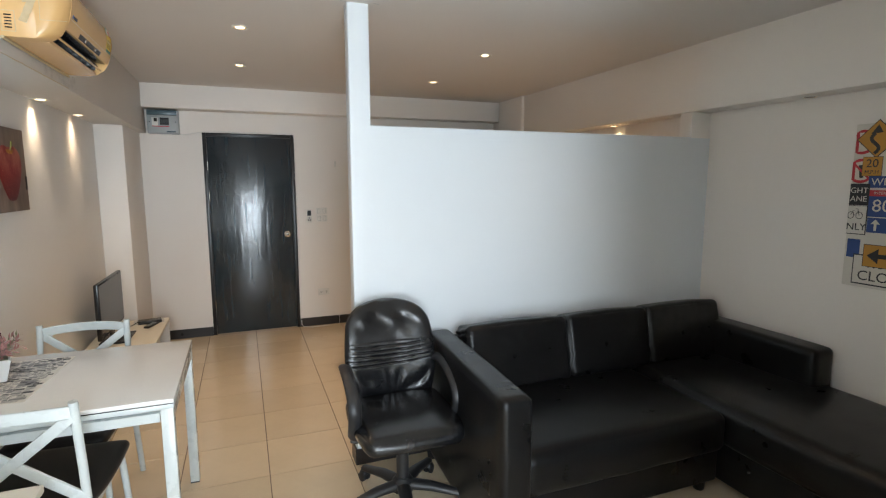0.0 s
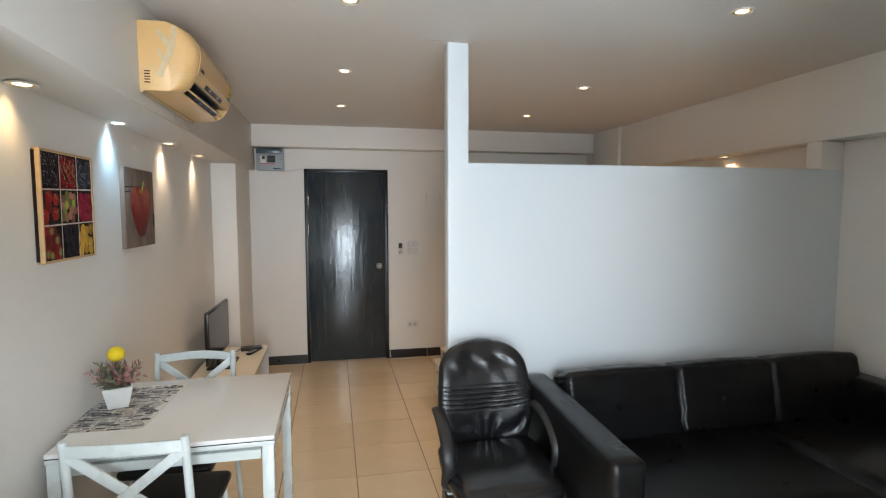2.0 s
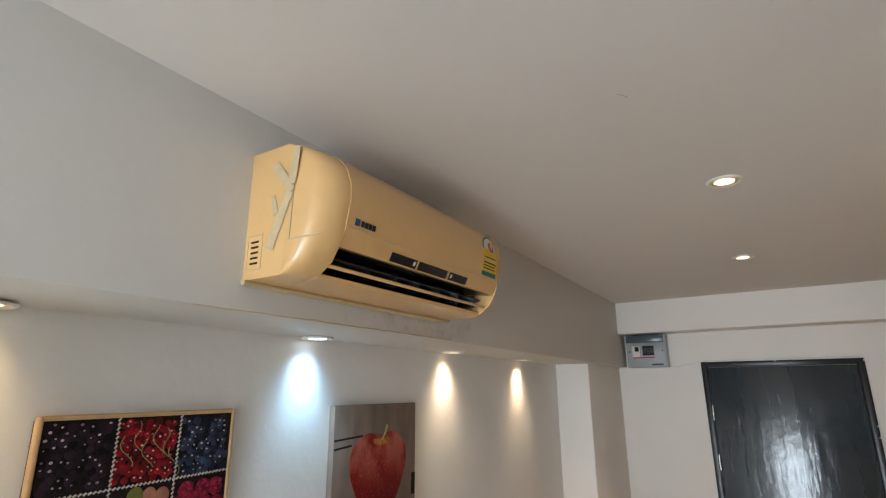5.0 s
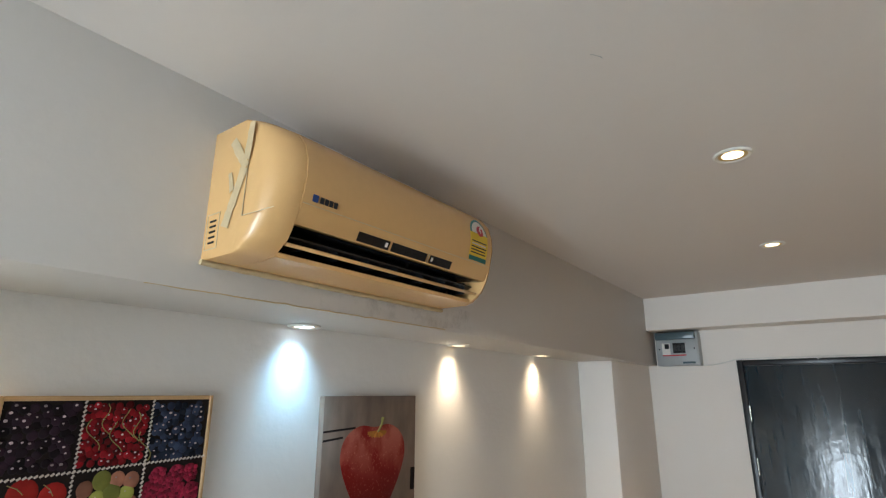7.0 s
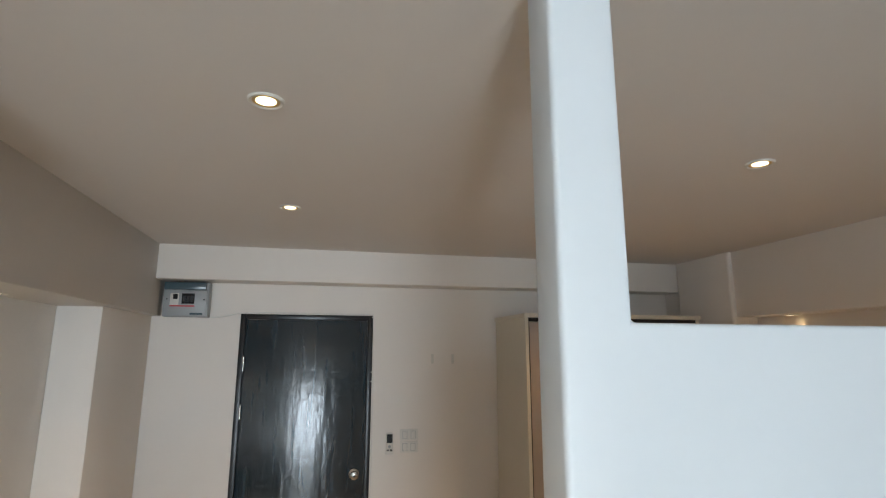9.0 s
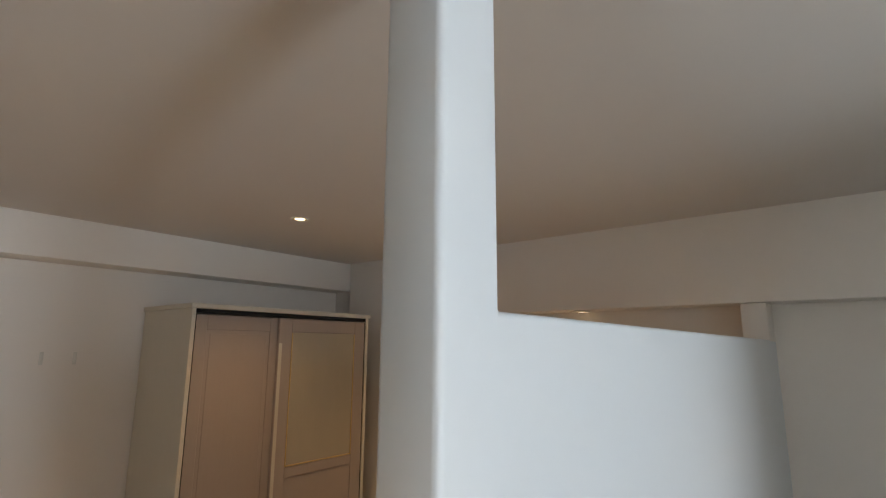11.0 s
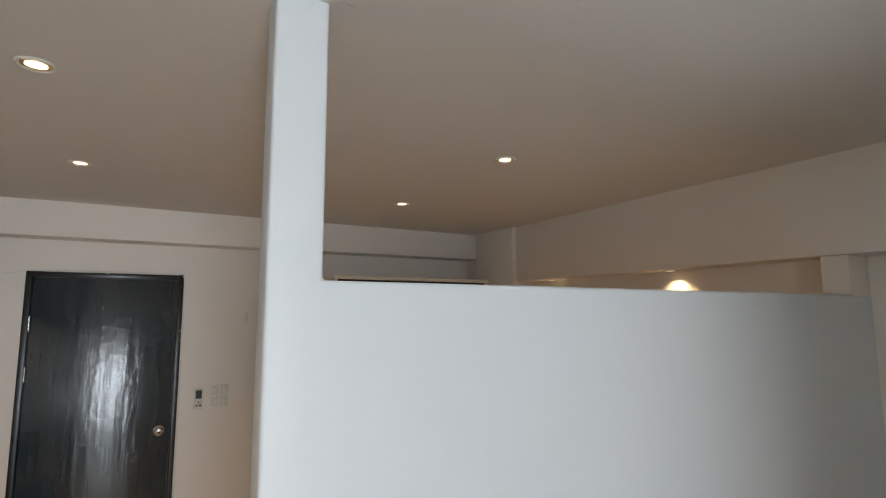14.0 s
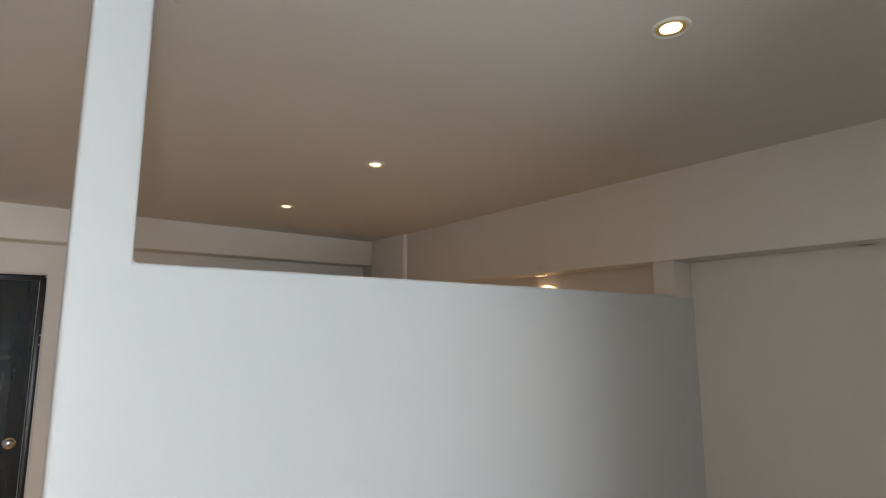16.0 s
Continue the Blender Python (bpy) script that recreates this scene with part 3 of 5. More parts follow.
    part("hub", lathe(bmesh.new(), [(0.040, 0.068), (0.052, 0.075), (0.052, 0.125), (0.036, 0.142)], 20), PLASTIC, s, smooth=40)
    for k in range(5):
        an = radians(72 * k + 46)
        c, sn = math.cos(an), math.sin(an)
        leg = part("leg", tube(bmesh.new(), [(0.04 * c, 0.04 * sn, 0.105), (0.14 * c, 0.14 * sn, 0.100), (0.25 * c, 0.25 * sn, 0.078), (0.295 * c, 0.295 * sn, 0.070)], [0.034, 0.030, 0.024, 0.021], 12, 0.75), PLASTIC, s, smooth=50)
        wheel = bmesh.new()
        for o in (-0.014, 0.014):
            m = Matrix.Translation((0.295 * c - sn * o, 0.295 * sn + c * o, 0.026)) @ Matrix.Rotation(an, 4, "Z")
            w = lathe(bmesh.new(), [(0.018, -0.009), (0.025, -0.007), (0.026, 0.0), (0.025, 0.007), (0.018, 0.009)], 16, axis="y")
            w.transform(m)
            me = bpy.data.meshes.new("tmp")
            w.to_mesh(me)
            wheel.from_mesh(me)
            w.free()
            bpy.data.meshes.remove(me)
        part("caster", wheel, PLASTIC, leg, smooth=40)
        part("caster_hood", lathe(bmesh.new(), [(0.012, 0.030), (0.026, 0.040), (0.022, 0.054), (0.008, 0.060)], 12, (0.295 * c, 0.295 * sn, 0)), PLASTIC, leg, smooth=50)


office_chair()

# ---- dining table and chairs ----


def dining_table():
    t = thing("dining_table", pose(-1.306, -0.211, 0), "white extendable dining table against the wall", "table")
    hx, hy = 0.386, 0.391
    part("tabletop", solid(-hx, hx, -hy, hy, 0.743, 0.760, 0.0015), WHITETOP, t, "white laminate top with dark edge line", 40)
    part("edge_strip", solid(-hx + 0.001, hx - 0.001, -hy + 0.001, hy - 0.001, 0.7395, 0.743), DARK, t)
    part("lower_leaf", solid(-hx, hx, -hy, hy, 0.722, 0.7395, 0.002), WHITEMETAL, t, smooth=40)
    for y0, y1 in ((-hy + 0.005, -hy + 0.03), (hy - 0.03, hy - 0.005)):
        part("apron", solid(-hx + 0.05, hx - 0.05, y0, y1, 0.672, 0.708, 0.002), WHITEMETAL, t)
    for x0, x1 in ((-hx + 0.005, -hx + 0.03), (hx - 0.03, hx - 0.005)):
        part("apron", solid(x0, x1, -hy + 0.05, hy - 0.05, 0.672, 0.708, 0.002), WHITEMETAL, t)
    part("apron_deck", solid(-hx + 0.03, hx - 0.03, -hy + 0.03, hy - 0.03, 0.708, 0.7215), WHITEMETAL, t)
    for sx in (-1, 1):
        for sy in (-1, 1):
            x, y = sx * (hx - 0.025), sy * (hy - 0.025)
            leg = part("leg", solid(x - 0.022, x + 0.022, y - 0.022, y + 0.022, 0.006, 0.7215, 0.003), WHITEMETAL, t, smooth=40)
            part("foot_cap", solid(x - 0.021, x + 0.021, y - 0.021, y + 0.021, 0.0, 0.006), PLASTIC, leg)


def dining_chair(m, label):
    s = thing("dining_chair", m, label, "chair", "chairs at the dining table")
    # local: the sitter looks along +y, the back stands at y = 0
    for sx in (-1, 1):
        part("rear_leg", tube(bmesh.new(), [(sx * 0.196, -0.075, 0.0), (sx * 0.194, -0.02, 0.25), (sx * 0.192, 0.012, 0.46), (sx * 0.190, 0.004, 0.62), (sx * 0.188, -0.022, 0.862)], 0.0145, 12), WHITEMETAL, s, "white tubular leg and back post", 50)
        part("front_leg", tube(bmesh.new(), [(sx * 0.19, 0.49, 0.0), (sx * 0.172, 0.455, 0.40), (sx * 0.168, 0.445, 0.435)], 0.0135, 12), WHITEMETAL, s, smooth=50)
    rail = [(u * 0.186, -0.020 - 0.032 * (1 - u * u), 0.826 + 0.010 * (1 - u * u)) for u in [k / 8 - 1 for k in range(17)]]
    part("top_rail", strip(rail, 0.042, 0.014), WHITEMETAL, s, smooth=40)
    part("cross_bar", bar(bmesh.new(), (-0.185, -0.020, 0.815), (0.187, 0.000, 0.515), 0.036, 0.012, (0, 1, 0)), WHITEMETAL, s, smooth=40)
    part("cross_bar", bar(bmesh.new(), (0.185, -0.024, 0.815), (-0.187, -0.006, 0.515), 0.036, 0.012, (0, 1, 0)), WHITEMETAL, s, smooth=40)
    part("lower_rail", bar(bmesh.new(), (-0.190, 0.006, 0.50), (0.190, 0.006, 0.50), 0.030, 0.012, (0, 1, 0)), WHITEMETAL, s, smooth=40)
    for x0, x1, y0, y1 in ((-0.165, 0.165, 0.435, 0.455), (-0.165, 0.165, 0.012, 0.03), (-0.18, -0.16, 0.03, 0.435), (0.16, 0.18, 0.03, 0.435)):
        part("seat_rail", solid(x0, x1, y0, y1, 0.405, 0.43, 0.003), WHITEMETAL, s, smooth=40)
    pad = cushion(-0.194, 0.194, 0.02, 0.505, 0.43, 0.478, 0.022, 0.010, 0.001, 12)
    for v in pad.verts:
        v.co.x *= 1 - 0.10 * max(0.0, 0.2 - v.co.y) / 0.2
    part("seat", pad, SEATCLOTH, s, "black padded seat", 60)


dining_table()
dining_chair(pose(-1.420, 0.305, 0, 0, 0, 178), "white metal cross-back chair with black seat, pushed in")
dining_chair(pose(-1.372, -0.740, 0, 0, 0, -4), "white metal cross-back chair with black seat, paint scuffed")


def placemat():
    p = thing("placemat", pose(-1.572, -0.165, 0.7605, 0, 0, -3), "table runner printed with grey newspaper pages", "placemat")
    part("sheet", solid(-0.155, 0.155, -0.265, 0.265, 0, 0.0012), PAPER, p)
    rnd = random.Random(5)
    dark, mid = bmesh.new(), bmesh.new()
    rows = 24
    for r in range(rows):
        x = -0.15
        y0 = -0.26 + r * 0.52 / rows
        while x < 0.13:
            w = rnd.uniform(0.015, 0.06)
            w = min(w, 0.15 - x)
            pick = rnd.random()
            if pick < 0.55:
                box(dark if pick < 0.28 else mid, x, x + w - 0.003, y0, y0 + rnd.uniform(0.5, 0.95) * 0.021, 0.0014, 0.0018)
            else:
                for k in range(3):
                    box(mid if rnd.random() < 0.7 else dark, x, x + w * rnd.uniform(0.6, 0.93), y0 + 0.002 + k * 0.0065, y0 + 0.0045 + k * 0.0065, 0.0014, 0.0017)
            x += w
    for k in range(13):
        x, y, w, h = rnd.uniform(-0.15, 0.08), rnd.uniform(-0.255, 0.20), rnd.uniform(0.03, 0.07), rnd.uniform(0.025, 0.055)
        box(mid, x, x + w, y, y + h, 0.0016, 0.0021)
        for q in range(6):
            u, v = x + rnd.uniform(0, 0.75) * w, y + rnd.uniform(0, 0.7) * h
            box(dark, u, u + w * rnd.uniform(0.12, 0.25), v, v + h * rnd.uniform(0.15, 0.3), 0.0018, 0.0024)
    tagged(part("dark_print", dark, INK, p), kind="stuff")
    tagged(part("grey_print", mid, material("grey_ink", (0.22, 0.21, 0.21), 0.6, spread=0.3, scale=40), p), kind="stuff")


placemat()


def potted_plant():
    p = thing("potted_plant", pose(-1.618, -0.155, 0.7625, 0, 0, 20) @ Matrix.Diagonal((1.14, 1.14, 1.08, 1)), "small artificial plant in white square pot with yellow ball flower", "plant")
    pot = bmesh.new()
    box(pot, -0.05, 0.05, -0.05, 0.05, 0, 0.085, 0.003)
    for v in pot.verts:
        k = 0.66 + 0.34 * v.co.z / 0.085
        v.co.x *= k
        v.co.y *= k
    part("pot", pot, POT, p, "tapered white square pot", 40)
    part("moss", solid(-0.043, 0.043, -0.043, 0.043, 0.083, 0.090, 0.003), LEAF, p)
    rnd = random.Random(8)
    green, pink = bmesh.new(), bmesh.new()
    for k in range(84):
        a, lean, ln = rnd.uniform(0, 6.28), rnd.uniform(0.15, 1.15), rnd.uniform(0.05, 0.115)
        d = Vector((math.cos(a) * math.sin(lean), math.sin(a) * math.sin(lean), math.cos(lean)))
        root = Vector((rnd.uniform(-0.02, 0.02), rnd.uniform(-0.02, 0.02), 0.086))
        tip = root + d * ln
        tgt = pink if rnd.random() < 0.4 else green
        tube(tgt, [root, root + d * ln * 0.5 + Vector((0, 0, 0.004)), tip], [0.0012, 0.001, 0.0005], 4)
        for q in range(9):
            f = 0.25 + 0.75 * q / 8
            b = root.lerp(tip, f)
            an = rnd.uniform(0, 6.28)
            side = (d.cross(Vector((math.cos(an), math.sin(an), 0.3)))).normalized()
            ld = (d * 0.8 + side).normalized()
            w = ld.cross(d).normalized() * 0.0046
            l2 = rnd.uniform(0.016, 0.034)
            vs = [tgt.verts.new(v) for v in (b, b + ld * l2 * 0.5 + w, b + ld * l2, b + ld * l2 * 0.5 - w)]
            tgt.faces.new(vs)
    part("foliage", green, LEAF, p, "dusty green needle leaves")
    part("foliage", pink, LEAFPINK, p, "dusty pink needle leaves")
    part("stem", tube(bmesh.new(), [(0, 0, 0.085), (0.004, 0.0, 0.14), (0.0, 0.004, 0.19)], 0.0022, 6), LEAF, p)
    ball = bmesh.new()
    bmesh.ops.create_icosphere(ball, subdivisions=4, radius=0.030)
    for v in ball.verts:
        v.co *= 1 + 0.05 * noise.noise(v.co * 190)
        v.co += Vector((0, 0.004, 0.212))
    part("flower", ball, BLOOM, p, "yellow ball flower", 80)


potted_plant()


def side_cabinet():
    c = thing("side_cabinet", pose(0, 0, 0), "cream laminate side cabinet under the wall television", "cabinet")
    part("body", solid(XL + 0.014, -1.21, -2.35, -1.10, 0.05, 0.728, 0.003), CREAM, c)
    part("top", solid(XL + 0.013, -1.185, -2.37, -1.075, 0.728, 0.75, 0.003), CREAM, c)
    part("plinth", solid(XL + 0.05, -1.25, -2.32, -1.13, 0.0, 0.05), PLASTIC, c)


side_cabinet()


def wall_tv():
    t = thing("wall_television", pose(-1.417, -1.908, 1.661), "large black wall-mounted flat television, switched off", "television")
    part("casing", solid(-0.05, 0.0, -0.605, 0.605, -0.322, 0.322, 0.006), MATTBLACK, t, smooth=40)
    part("screen", solid(0.0, 0.003, -0.592, 0.592, -0.306, 0.312), MATTBLACK, t)
    part("bracket", solid(XL + 1.417, -0.05, -0.2, 0.2, -0.15, 0.15, 0.004), PLASTIC, t)


wall_tv()

# ---- television bench ----


def tv_bench():
    b = thing("tv_bench", pose(0, 0, 0), "low cream laminate television bench along the wall", "bench")
    x0, x1, y0, y1 = XL + 0.014, -1.270, 1.04, 2.14
    part("top", solid(x0, x1, y0, y1, 0.398, 0.42, 0.002), CREAM, b)
    part("side_panel", solid(x0 + 0.01, x1 - 0.004, y0 + 0.004, y0 + 0.026, 0.0, 0.398, 0.001), CREAM, b)
    part("side_panel", solid(x0 + 0.01, x1 - 0.004, y1 - 0.026, y1 - 0.004, 0.0, 0.398, 0.001), WHITETOP, b)
    part("back_panel", solid(x0 + 0.01, x0 + 0.022, y0 + 0.027, y1 - 0.027, 0.02, 0.397), CREAM, b)
    part("shelf", solid(x0 + 0.023, x1 - 0.02, y0 + 0.027, y1 - 0.027, 0.05, 0.07), CREAM, b)
    part("drawer_front", solid(x1 - 0.02, x1 - 0.002, y0 + 0.028, (y0 + y1) / 2 - 0.002, 0.074, 0.393, 0.002), CREAM, b)


def small_tv():
    t = thing("television", pose(-1.565, 1.612, 0.42, 0, 0, -1), "small flat black television on the bench, switched off", "television")
    part("casing", solid(-0.028, 0.0, -0.325, 0.325, 0.075, 0.462, 0.006), DARK, t, smooth=40)
    part("electronics_hump", solid(-0.058, -0.028, -0.22, 0.22, 0.10, 0.36, 0.012), PLASTIC, t, smooth=40)
    part("screen", solid(0.0, 0.0015, -0.313, 0.313, 0.095, 0.450), SCREEN, t, "dark glossy screen")
    part("neck", solid(-0.022, -0.004, -0.04, 0.04, 0.012, 0.076, 0.003), DARK, t)
    part("stand", solid(-0.07, 0.11, -0.15, 0.15, 0.0005, 0.012, 0.004), DARK, t, smooth=40)


def bench_clutter():
    r = thing("set_top_box", pose(-1.40, 2.02, 0.4205, 0, 0, 12), "flat black receiver box on the bench", "box")
    part("casing", solid(-0.085, 0.085, -0.05, 0.05, 0, 0.022, 0.004), DARK, r, smooth=40)
    part("front_strip", solid(-0.08, 0.08, -0.0525, -0.0502, 0.004, 0.016), PLASTIC, r)
    c = thing("remote_control", pose(-1.37, 1.90, 0.4205, 0, 0, 70), "slim black remote control on the bench", "remote")
    part("casing", solid(-0.08, 0.08, -0.022, 0.022, 0, 0.016, 0.005), DARK, c, smooth=40)
    keys = bmesh.new()
    for i in range(8):
        for j in range(3):
            box(keys, -0.06 + i * 0.015, -0.052 + i * 0.015, -0.014 + j * 0.011, -0.007 + j * 0.011, 0.016, 0.0175)
    part("keys", keys, GREYBOX, c)
    pts = [(-1.52 + 0.16 * f, 1.93 + 0.05 * math.sin(7 * f), 0.425 + 0.03 * math.sin(math.pi * f) ** 2) for f in [i / 14 for i in range(15)]]
    tagged(part("power_cable", tube(bmesh.new(), pts, 0.003, 6), DARK, None, "thin black cable lying on the bench", 50), category="cable")
    m = thing("paper_sheet", pose(-1.42, 2.05, 0.4202, 0, 0, 8), "white paper sheet lying on the bench", "paper")
    part("sheet", solid(-0.10, 0.12, -0.07, 0.07, 0, 0.0003), WHITETOP, m)


tv_bench()
small_tv()
bench_clutter()

# ---- air conditioner ----


def air_conditioner():
    a = thing("air_conditioner", pose(XB + 0.0005, 0.064, 2.088) @ Matrix.Diagonal((1.10, 0.952, 0.985, 1)), "yellowed wall air conditioner with open louvre on the beam", "air conditioner")
    L = 0.398
    top = [(0.191, 0.118), (0.197, 0.150), (0.196, 0.185), (0.186, 0.220), (0.166, 0.248), (0.138, 0.266), (0.105, 0.274), (0.0, 0.275)]
    full = [(0.0, 0.0), (0.10, 0.0), (0.132, 0.008), (0.160, 0.030), (0.176, 0.060), (0.184, 0.085), (0.187, 0.098)] + top
    slot = [(0.0, 0.0), (0.10, 0.0), (0.122, 0.004), (0.128, 0.012), (0.085, 0.022), (0.070, 0.055), (0.085, 0.074), (0.172, 0.060), (0.183, 0.085), (0.187, 0.098)] + top

    def loft(profile, stations):
        bm = bmesh.new()
        rings = []
        cz = 0.14
        for y, k, q in stations:
            # q draws in the front, which rounds the corner in plan
            rings.append([bm.verts.new((0.0 if x <= 0 else x if x < 0.10 else 0.10 + (x - 0.10) * q, y, cz + (z - cz) * k)) for x, z in profile])
        n = len(profile)
        for p, q in zip(rings, rings[1:]):
            for i in range(n):
                bm.faces.new((p[i], p[(i + 1) % n], q[(i + 1) % n], q[i]))
        bm.faces.new(rings[0])
        bm.faces.new(rings[-1][::-1])
        return bm

    part("casing", loft(slot, [(-L + 0.076, 1, 1), (L - 0.030, 1, 1)]), ACBODY, a, smooth=38)
    part("end_cap", loft(full, [(-L, 0.985, 0.12)] + [(-L + 0.0745 - 0.0735 * math.cos(u), 0.995 + 0.005 * math.sin(u), 0.98 * math.sin(u) ** 0.65) for u in [math.pi / 2 * (k + 1) / 14 for k in range(14)]]), ACBODY, a, "paler rounded end cap", 50)
    part("end_cap", loft(full, [(L - 0.0295, 1.0, 1.0), (L - 0.018, 1.0, 0.96), (L - 0.008, 0.998, 0.82), (L - 0.002, 0.992, 0.6), (L, 0.985, 0.4)]), ACBODY, a, smooth=50)
    inner = bmesh.new()
    tri = [(0.130, 0.014), (0.090, 0.025), (0.076, 0.055), (0.090, 0.071), (0.168, 0.059)]
    r0 = [inner.verts.new((x - 0.004, -L + 0.078, z)) for x, z in tri]
    r1 = [inner.verts.new((x - 0.004, L - 0.031, z)) for x, z in tri]
    for i in range(4):
        inner.faces.new((r0[i], r0[i + 1], r1[i + 1], r1[i]))
    part("air_slot", inner, DARK, a, "black air outlet")
    for k in range(7):
        y = -L + 0.12 + k * 0.1
        part("vane", bar(bmesh.new(), (0.085, y, 0.042), (0.132, y + 0.01, 0.040), 0.034, 0.003, (0, 1, 0), 0.001), DARK, a)
    part("louvre", bar(bmesh.new(), (0.146, -L + 0.080, 0.026), (0.146, L - 0.032, 0.026), 0.008, 0.004, (0.75, 0, -0.66), 0.0015), ACBODY, a, smooth=40)
    part("louvre", bar(bmesh.new(), (0.128, -L + 0.080, 0.046), (0.128, L - 0.032, 0.046), 0.016, 0.004, (0.4, 0, -0.9), 0.0015), DARK, a, smooth=40)
    part("panel_seam", bar(bmesh.new(), (0.1874, -L + 0.078, 0.100), (0.1874, L - 0.031, 0.100), 0.0016, 0.0016, (1, 0, 0), 0.0002), TAPE, a)
    nrm = (1, 0, -0.17)

    def onfront(y0, y1, z0, z1, mat, name, lift=0.0006, label=""):
        f = lambda z: float(np.interp(z, (0.060, 0.085, 0.098, 0.118, 0.150, 0.185, 0.220, 0.248), (0.172, 0.183, 0.187, 0.191, 0.197, 0.196, 0.186, 0.166)))
        bm = bmesh.new()
        n = 6
        for i in range(n):
            za, zb = z0 + (z1 - z0) * i / n, z0 + (z1 - z0) * (i + 1) / n
            vs = [bm.verts.new((f(z) + lift, y, z)) for y, z in ((y0, za), (y1, za), (y1, zb), (y0, zb))]
            bm.faces.new(vs)
        bmesh.ops.remove_doubles(bm, verts=bm.verts, dist=1e-5)
        ext = bmesh.ops.extrude_face_region(bm, geom=bm.faces[:])
        for v in ext["geom"]:
            if isinstance(v, bmesh.types.BMVert):
                v.co.x += 0.0005
        return part(name, bm, mat, a, label)

    onfront(-0.160, -0.058, 0.063, 0.082, DARK, "display_strip")
    onfront(-0.050, 0.082, 0.063, 0.082, SCREEN, "display_window", label="grey display window")
    onfront(0.094, 0.188, 0.063, 0.082, DARK, "display_strip")
    onfront(0.086, 0.090, 0.0625, 0.0825, CHROME, "chrome_strip")
    for y in (-0.068, 0.104):
        onfront(y - 0.004, y + 0.004, 0.068, 0.077, WHITEPL, "snow_symbol", 0.0013)
    # maker's mark as a plain block and bars
    onfront(-0.300, -0.286, 0.107, 0.121, BLUEP, "maker_mark", 0.001)
    for i in range(4):
        onfront(-0.281 + i * 0.0120, -0.271 + i * 0.0120, 0.108, 0.120, INK, "maker_mark", 0.001)
    # energy sticker
    onfront(0.255, 0.344, 0.104, 0.182, YELLOW, "energy_sticker", 0.0007, "yellow energy rating sticker")
    onfront(0.2555, 0.3435, 0.104, 0.116, GREENP, "energy_sticker", 0.0014)
    for i in range(5):
        onfront(0.261, 0.336 - 0.004 * (i % 2), 0.124 + i * 0.008, 0.127 + i * 0.008, INK if i != 3 else PAPER, "sticker_line", 0.0014)
    for r, mat, lift in ((0.044, GREENP, 0.0008), (0.037, PAPER, 0.0016), (0.016, RED, 0.0026)):
        disc = bmesh.new()
        c = disc.verts.new((0, 0, 0.0))
        ring = [disc.verts.new((0, r * math.cos(t), r * math.sin(t))) for t in [math.pi * k / 16 for k in range(17 if r > 0.02 else 33)]]
        for p, q in zip(ring, ring[1:]):
            disc.faces.new((c, p, q))
        ext = bmesh.ops.extrude_face_region(disc, geom=disc.faces[:])
        for v in ext["geom"]:
            if isinstance(v, bmesh.types.BMVert):
                v.co.x += 0.0006
        d = part("energy_dial", disc, mat, a)
        d.matrix_basis = pose(0.1962 + lift, 0.300, 0.182 if r > 0.02 else 0.189, 0, -12, 0)
    letters("5", 0.026, pose(0.2000, 0.300, 0.189, 0, 0, 0) @ Matrix(((0, 0, 1, 0), (1, 0, 0, 0), (0, 1, 0, 0), (0, 0, 0, 1))), PAPER, a, "rating_number")
    # end face: vent slots, seam and brittle masking tape
    for k in range(5):
        part("vent_slot", solid(0.020, 0.040, -L - 0.0015, -L + 0.01, 0.030 + k * 0.011, 0.0345 + k * 0.011, 0.001, 1), DARK, a)
    for x0, x1, z0, z1 in ((0.010, 0.050, 0.018, 0.020), (0.010, 0.050, 0.090, 0.092), (0.010, 0.012, 0.020, 0.090), (0.048, 0.050, 0.020, 0.090)):
        part("vent_rim", solid(x0, x1, -L - 0.001, -L + 0.006, z0, z1), TAPE, a)
    part("seam", bar(bmesh.new(), (0.118, -L - 0.0004, 0.068), (0.124, -L - 0.0004, 0.262), 0.0018, 0.0012, (0, 1, 0), 0.0002), TAPE, a)
    part("seam", bar(bmesh.new(), (0.118, -L - 0.0004, 0.068), (0.190, -L + 0.012, 0.072), 0.0018, 0.0012, (0, 1, 0), 0.0002), TAPE, a)

    def tape(p, q, w):
        bm = bmesh.new()
        n = 14
        p, q = Vector(p), Vector(q)
        d = (q - p).normalized()
        s = d.cross(Vector((0, 1, 0))).normalized()
        rows = []
        for i in range(n + 1):
            c = p.lerp(q, i / n)
            k = w * (1 + 0.25 * noise.noise(c * 90))
            up = 0.0015 + 0.0022 * abs(noise.noise(c * 130))
            rows.append([bm.verts.new(c + s * k * o + Vector((0, -up - (0.001 if o == 0 else 0), 0))) for o in (-0.5, 0, 0.5)])
        for x, y in zip(rows, rows[1:]):
            for i in range(2):
                bm.faces.new((x[i], x[i + 1], y[i + 1], y[i]))
        ext = bmesh.ops.extrude_face_region(bm, geom=bm.faces[:])
        for v in ext["geom"]:
            if isinstance(v, bmesh.types.BMVert):
                v.co.y -= 0.0006
        part("tape_strip", bm, TAPE, a, "brittle old masking tape", 60)

    tape((0.070, -L, 0.235), (0.118, -L, 0.165), 0.020)
    tape((0.112, -L, 0.165), (0.070, -L, 0.055), 0.022)
    tape((0.070, -L, 0.165), (0.082, -L, 0.125), 0.012)
    tape((0.118, -L - 0.001, 0.18), (0.126, -L - 0.001, 0.258), 0.018)
